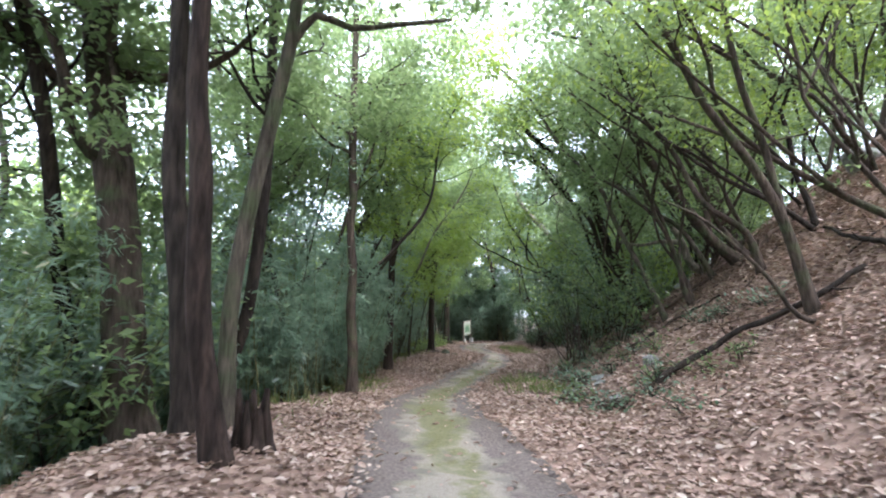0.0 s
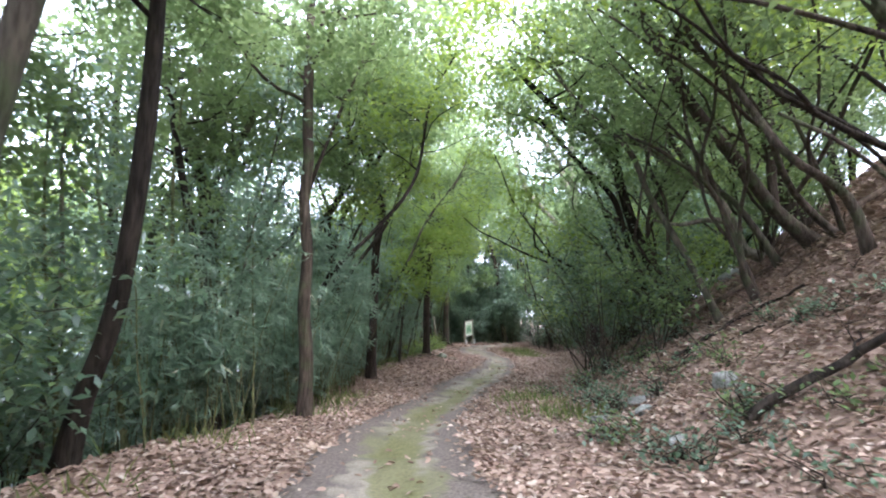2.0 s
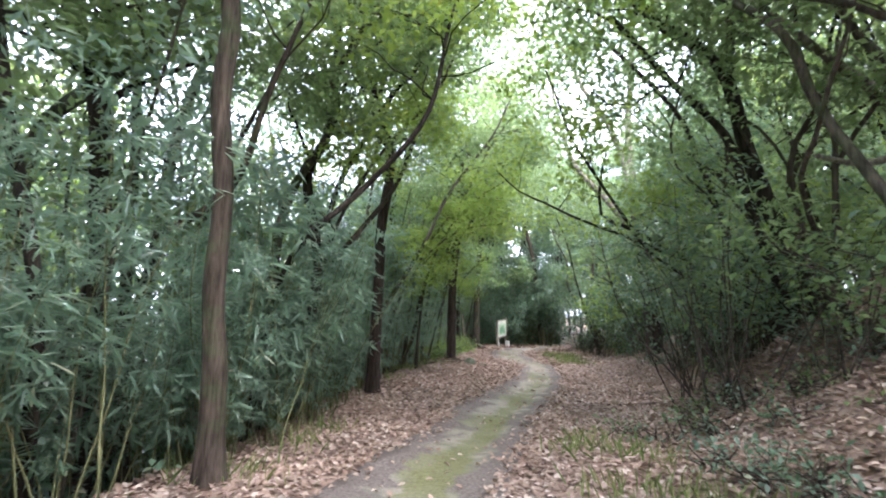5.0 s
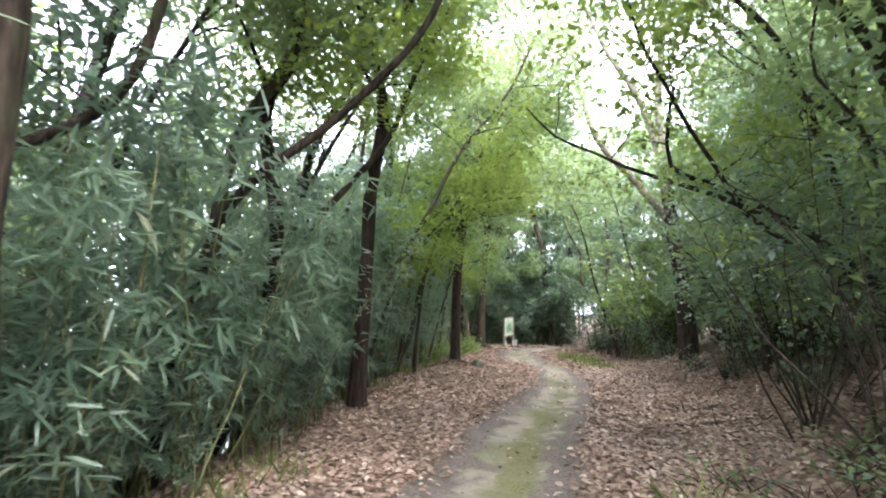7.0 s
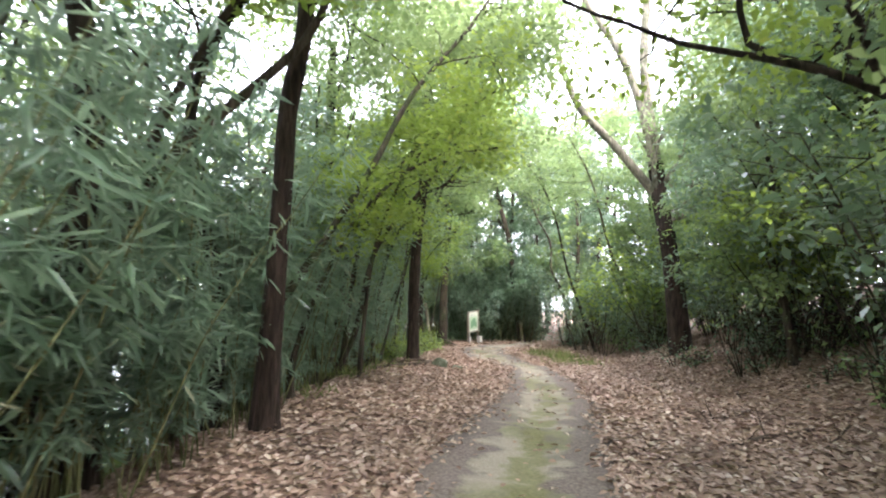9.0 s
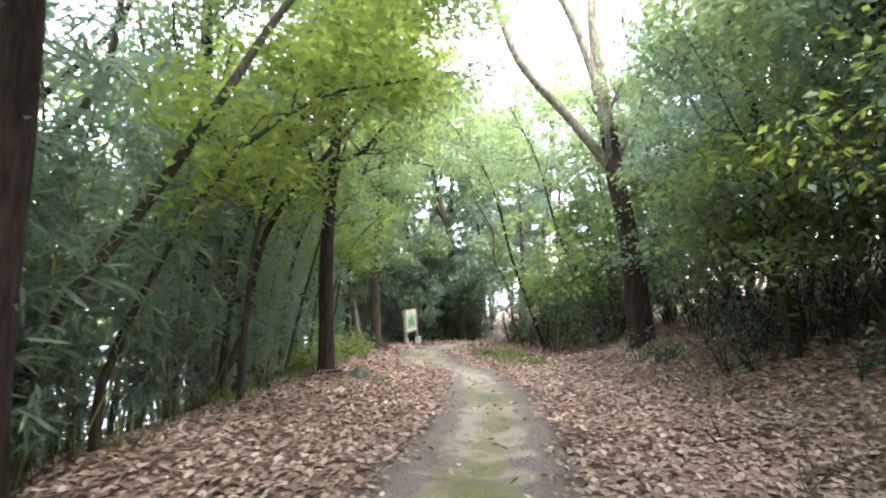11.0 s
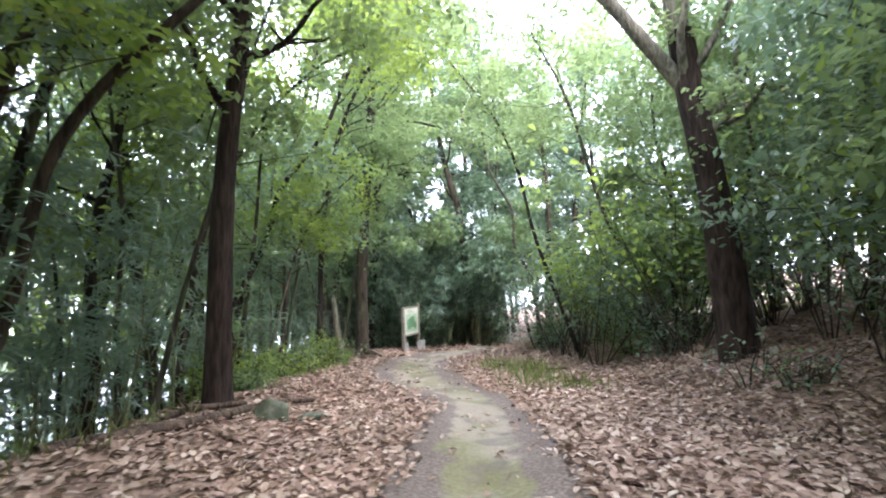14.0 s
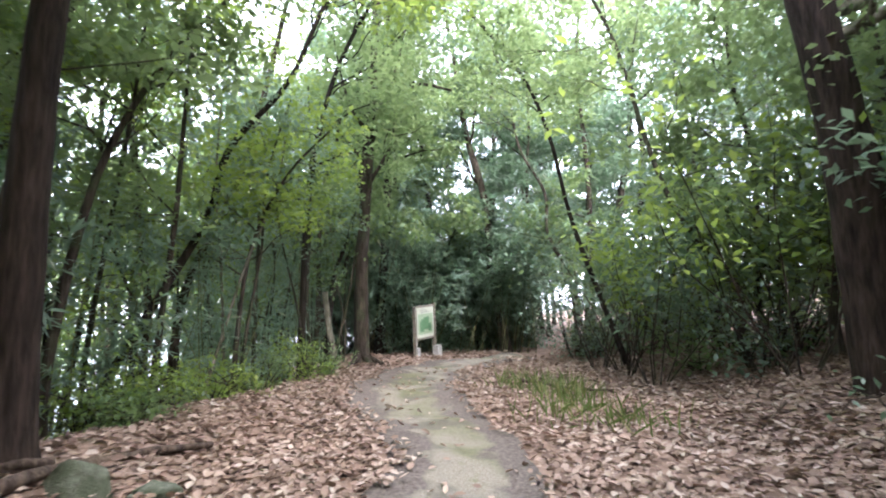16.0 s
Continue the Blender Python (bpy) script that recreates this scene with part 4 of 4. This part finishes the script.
tufts = []
for k in range(14):
    y = 19.6 + 0.3 * k + bushes.uniform(-0.3, 0.3)
    tufts.append(tuft(on(bushes.uniform(5.2, 6.4), y), 500 + k, 36, 0.34))
for k in range(22):
    y = bushes.uniform(-1, 24)
    tufts.append(tuft(on(float(edge(y)) + bushes.uniform(0.1, 0.8), y), 540 + k, 34, 0.26))
for k in range(9):
    tufts.append(tuft(on(bushes.uniform(1.4, 2.4), bushes.uniform(1.5, 5.2)), 570 + k, 45, 0.28))
tagged(new("grass", mesh_of("grass", *joined(tufts), LEAF["straw"], False)), "tufts of long green and straw-coloured grass", "grass", kind="stuff")

# ---- fallen leaves ----
lit = np.random.default_rng(33)


def litter(name, count, box, size, label, full=True):
    x, y = lit.uniform(box[0], box[1], count), lit.uniform(box[2], box[3], count)
    off = np.abs(x - path_x(y)) / path_half(y)
    keep = (x > edge(y) - 1.5) & ((off > 1.15 + lit.uniform(0, 0.6, count)) | (lit.uniform(0, 1, count) < 0.03)) & (lit.uniform(0, 1, count) < between(np.sin(1.9 * x + 0.7 * y) * np.sin(1.4 * y - 0.8 * x), [-1, 1], [0.6, 1.0]))
    x, y = x[keep], y[keep]
    off = off[keep]
    lift = np.where(off < 1.75, 0.045, 0.008) + lit.uniform(0, 0.03, len(x))
    pos = np.stack([x, y, height(x, y) + lift], 1)
    v, f = leaf_arrays(pos, size, 0.62, 0.1, 0.2, 0.28, full, lit)
    ob = new(name, mesh_of(name, v, f, LEAF["litter"], False))
    return tagged(ob, label, "leaf litter", kind="stuff")


litter("leaf_litter", 66000, (-5.5, 4, -7, 9), 0.08, "dry curled brown and tan fallen leaves covering ground")
litter("leaf_litter", 42000, (4, 11, -6, 9), 0.1, "dry brown fallen leaves covering the steep bank", False)
litter("leaf_litter", 115000, (-3.5, 11, 9, 26), 0.088, "dry curled brown and tan fallen leaves covering ground")
litter("leaf_litter", 9000, (-3, 12, 26, 32), 0.13, "dry brown fallen leaves round the notice board")

# ---- stones, logs, stump ----


def rock(at, scale, seed, mat, label, turn=0):
    r = np.random.default_rng(seed)
    bm = bmesh.new()
    bmesh.ops.create_icosphere(bm, subdivisions=3, radius=1)
    cuts = [(r.normal(0, 1, 3), r.uniform(0.35, 0.7)) for _ in range(10)]
    for v in bm.verts:
        p = np.array(v.co)
        for c, d in cuts:
            c = c / np.linalg.norm(c)
            p = p - c * max(0, p @ c - d) * 0.9
        v.co = Vector(p) * (1 + 0.06 * noise.noise(Vector(p * 3)))
    me = bpy.data.meshes.new("rock")
    bm.to_mesh(me)
    bm.free()
    me.polygons.foreach_set("use_smooth", np.ones(len(me.polygons), bool))
    me.materials.append(mat)
    ob = new("rock", me)
    ob.matrix_basis = pose(*at, 0, 0, turn) @ Matrix.Diagonal((*scale, 1))
    return tagged(ob, label, "rock", "stones by the path")


rock(on(2.15, 1.37), (0.3, 0.2, 0.13), 1, M_STONE, "flat grey stone with moss in fallen leaves", 20)
rock(on(2.7, 1.2), (0.26, 0.18, 0.12), 2, M_STONE, "flat grey stone half buried in leaves", -15)
rock(on(2.95, -0.15), (0.22, 0.2, 0.22), 3, M_STONE, "dark rounded stone on the bank", 40)
rock(on(2.1, -0.7), (0.2, 0.14, 0.1), 4, M_STONE, "small grey stone among fallen leaves", 10)
rock((1.25, 17.2, -0.5), (0.34, 0.26, 0.3), 15, M_MOSSY, "green moss-covered stone beside fallen branch", 25)
rock((1.68, 17.3, -0.52), (0.24, 0.18, 0.13), 6, M_MOSSY, "small mossy stone next to a larger one", -30)
rock(on(6.9, 5.6), (0.35, 0.3, 0.28), 7, M_STONE, "dark rock jutting from the bank", 0)


def log(points, ra, rb, label, seed, kind="dead"):
    r = np.random.default_rng(seed)
    line = smooth_line(points, 0.15)
    bend = np.cumsum(r.normal(0, 0.035, line.shape), 0) * np.array([1, 1, 0.25])
    line = line + bend - np.linspace(0, 1, len(line))[:, None] * bend[-1]
    pieces = [tube(line, np.linspace(ra, rb, len(line)), 8, 0.09, r)]
    for _ in range(3):
        i = r.integers(2, len(line) - 2)
        l, q = grown(line[i], r.normal(0, 1, 3) + np.array([0, 0, 0.7]), r.uniform(0.2, 0.5), rb * 0.6, r)
        pieces.append(tube(l, q, 5, 0, r))
    foot = np.array(points[0], float)
    v, f = joined(pieces)
    ob = new("fallen_branch", mesh_of("fallen_branch", v - foot, f, BARK[kind]))
    ob.location = foot
    return tagged(ob, label, "branch", "fallen branches")


def lying(points, lift):
    return [on(x, y, -lift) for x, y in points]


log(lying([(2.5, -1.2), (3.2, -1.5), (4.0, -1.9), (4.9, -2.3)], 0.08), 0.05, 0.035, "fallen dead brown branch lying on leafy bank", 1, "dark")
log(lying([(4.7, 2.6), (5.6, 2.3), (6.9, 2.2), (7.8, 1.9)], 0.1), 0.08, 0.05, "thick dead branch lying on the bank", 3)
log(lying([(5.0, 4.4), (5.9, 3.6), (6.9, 3.2)], 0.08), 0.055, 0.025, "dead branch on the bank among leaves", 4)
log(lying([(-0.3, 15.6), (0.2, 16.2), (0.75, 16.9), (1.2, 17.9), (1.6, 18.6)], 0.06), 0.075, 0.03, "long crooked fallen branch at the slope edge", 5)
log(lying([(0.1, 16.9), (0.45, 17.2), (0.9, 17.5)], 0.08), 0.04, 0.03, "short broken branch on fallen leaves", 6)
log(lying([(4.4, 10.0), (5.1, 10.3), (5.8, 10.4), (6.5, 10.9)], 0.03), 0.035, 0.02, "thin dark fallen branch in leaf litter", 7)
log(lying([(4.6, 8.2), (5.2, 8.6), (6.1, 8.7)], 0.03), 0.03, 0.02, "thin fallen stick below the bank", 8)
log(lying([(4.2, 11.2), (4.8, 11.3), (5.5, 11.5)], 0.03), 0.035, 0.03, "dark fallen stick on brown leaves", 9)
log(lying([(5.6, 23.2), (6.1, 22.4), (6.6, 21.5)], 0.1), 0.03, 0.02, "pale bent fallen branch beside grass", 10)


def stump(at):
    r = np.random.default_rng(4)
    thing = base("tree_stump", at, "rotten broken brown stump at a trunk's foot", "stump")
    pieces = []
    for k in range(7):
        a = k * 0.9
        l = np.array([(0.14 * np.cos(a), 0.14 * np.sin(a), -0.15), (0.12 * np.cos(a), 0.12 * np.sin(a), 0.15), (0.13 * np.cos(a), 0.13 * np.sin(a), r.uniform(0.18, 0.56))])
        pieces.append(tube(smooth_line(l, 0.08), np.linspace(0.1, 0.02, len(smooth_line(l, 0.08))), 7, 0.2, r))
    part("stump_wood", mesh_of("stump_wood", *joined(pieces), BARK["red"]), thing)
    return thing


stump(on(-2.66, -3.45))

log(lying([(4.6, -3.2), (5.2, -2.4), (5.6, -1.4), (6.2, -0.2)], 0.1), 0.05, 0.03, "bent dark root lying on the bank", 12, "dark")
for k in range(26):
    y = bushes.uniform(-4, 6)
    x, a, far = float(toe(y)) + bushes.uniform(0.8, 5.0), bushes.uniform(0, 6.28), bushes.uniform(0.25, 0.8)
    log(lying([(x, y), (x + 0.5 * far * math.cos(a), y + 0.5 * far * math.sin(a)), (x + far * math.cos(a), y + far * math.sin(a))], 0.03), 0.018, 0.009, "small dead twig lying on the leafy bank", 40 + k, "dark" if k % 2 else "dead")
for k in range(22):
    y = bushes.uniform(9, 22)
    x, a, far = bushes.uniform(float(path_x(y)) + 1.2, float(toe(y)) + 1.2), bushes.uniform(0, 6.28), bushes.uniform(0.25, 0.9)
    log(lying([(x, y), (x + 0.5 * far * math.cos(a), y + 0.5 * far * math.sin(a)), (x + far * math.cos(a), y + far * math.sin(a))], 0.03), 0.016, 0.008, "small dead twig lying in the leaf litter", 70 + k, "dead")
rock(on(8.6, 1.4), (0.8, 0.5, 0.42), 8, M_STONE, "dark weathered rock ledge high on the bank", 35)
rock(on(9.5, 0.8), (0.7, 0.5, 0.4), 9, M_STONE, "rough rock jutting beside a rock ledge", -20)
rock(on(2.45, 0.75), (0.2, 0.15, 0.1), 10, M_STONE, "low grey stone among green seedlings", 50)
log(lying([(3.6, 2.4), (4.4, 2.0), (5.1, 1.2)], 0.07), 0.035, 0.02, "thin dark stick on the leafy bank", 13, "dark")

# ---- notice board and post ----


def box(lo, hi, bevel=0.006):
    bm = bmesh.new()
    bmesh.ops.create_cube(bm, size=1)
    for v in bm.verts:
        v.co = Vector([a + (c + 0.5) * (b - a) for a, b, c in zip(lo, hi, v.co)])
    bmesh.ops.bevel(bm, geom=list(bm.edges), offset=bevel, segments=2, affect="EDGES")
    return bm


def box_part(name, lo, hi, mat, parent, label="", bevel=0.006):
    bm = box(lo, hi, bevel)
    me = bpy.data.meshes.new(name)
    bm.to_mesh(me)
    bm.free()
    me.materials.append(mat)
    return part(name, me, parent, label)


sign = base("notice_board", (4.12, 29.95, -0.78), "weathered cream notice board with green map on posts", "sign")
sign.rotation_euler = (0, radians(-3.5), radians(57))
box_part("post", (-0.62, -0.05, -0.3), (-0.52, 0.05, 1.62), M_POST, sign)
box_part("post", (0.54, -0.05, -0.3), (0.64, 0.05, 1.7), M_POST, sign)
panel = box_part("panel", (-0.52, -0.03, 0.66), (0.54, 0.01, 1.58), M_BOARD, sign, "faded cream panel")
box_part("rail", (-0.52, -0.035, 1.58), (0.54, 0.03, 1.64), M_POST, sign)
box_part("rail", (-0.52, -0.035, 0.6), (0.54, 0.03, 0.66), M_POST, sign)
for x0, z0, x1, z1 in ((-0.32, 0.84, -0.08, 1.16), (-0.1, 0.9, 0.22, 1.28), (0.18, 0.84, 0.36, 1.08), (-0.24, 1.1, 0.06, 1.22)):
    box_part("printed_map", (x0, -0.036 - 0.002 * x0, z0), (x1, -0.028, z1), M_MAP, panel, "green printed map area", 0.001)
box_part("printed_map", (-0.43, -0.0335, 0.76), (0.46, -0.028, 1.38), M_MAP2, panel, "pale green printed ground", 0.001)
for k in range(3):
    box_part("text_line", (-0.3, -0.034, 1.42 + 0.04 * k), (0.25 - 0.1 * k, -0.028, 1.435 + 0.04 * k), M_INK, panel, "", 0.001)
box_part("footing", (-0.63, -0.13, -0.3), (-0.51, -0.05, 0.4), M_CONCRETE, sign, "white painted lower stake")
box_part("footing", (0.5, -0.16, -0.2), (0.78, 0.02, 0.34), M_CONCRETE, sign, "grey concrete block")

stake = base("wooden_post", on(1.7, 26.6), "pale leaning weathered wooden post by the path", "post")
v, f = tube(np.array([(0.05, 0, -0.3), (0.02, 0, 0.4), (-0.12, 0.02, 1.1), (-0.22, 0.02, 1.9), (-0.215, 0.02, 1.905)]), [0.085, 0.08, 0.075, 0.07, 0.001], 9, 0.05)
part("shaft", mesh_of("shaft", v, f, BARK["pale"]), stake)
bush_row(9, (3.6, 8.0), (32.6, 34.0), lambda x, y: True, ["dark"], (1.4, 2.4), 1.2, 1500, 0.14, "dark evergreen shrub filling the shaded wood edge", 0.03)
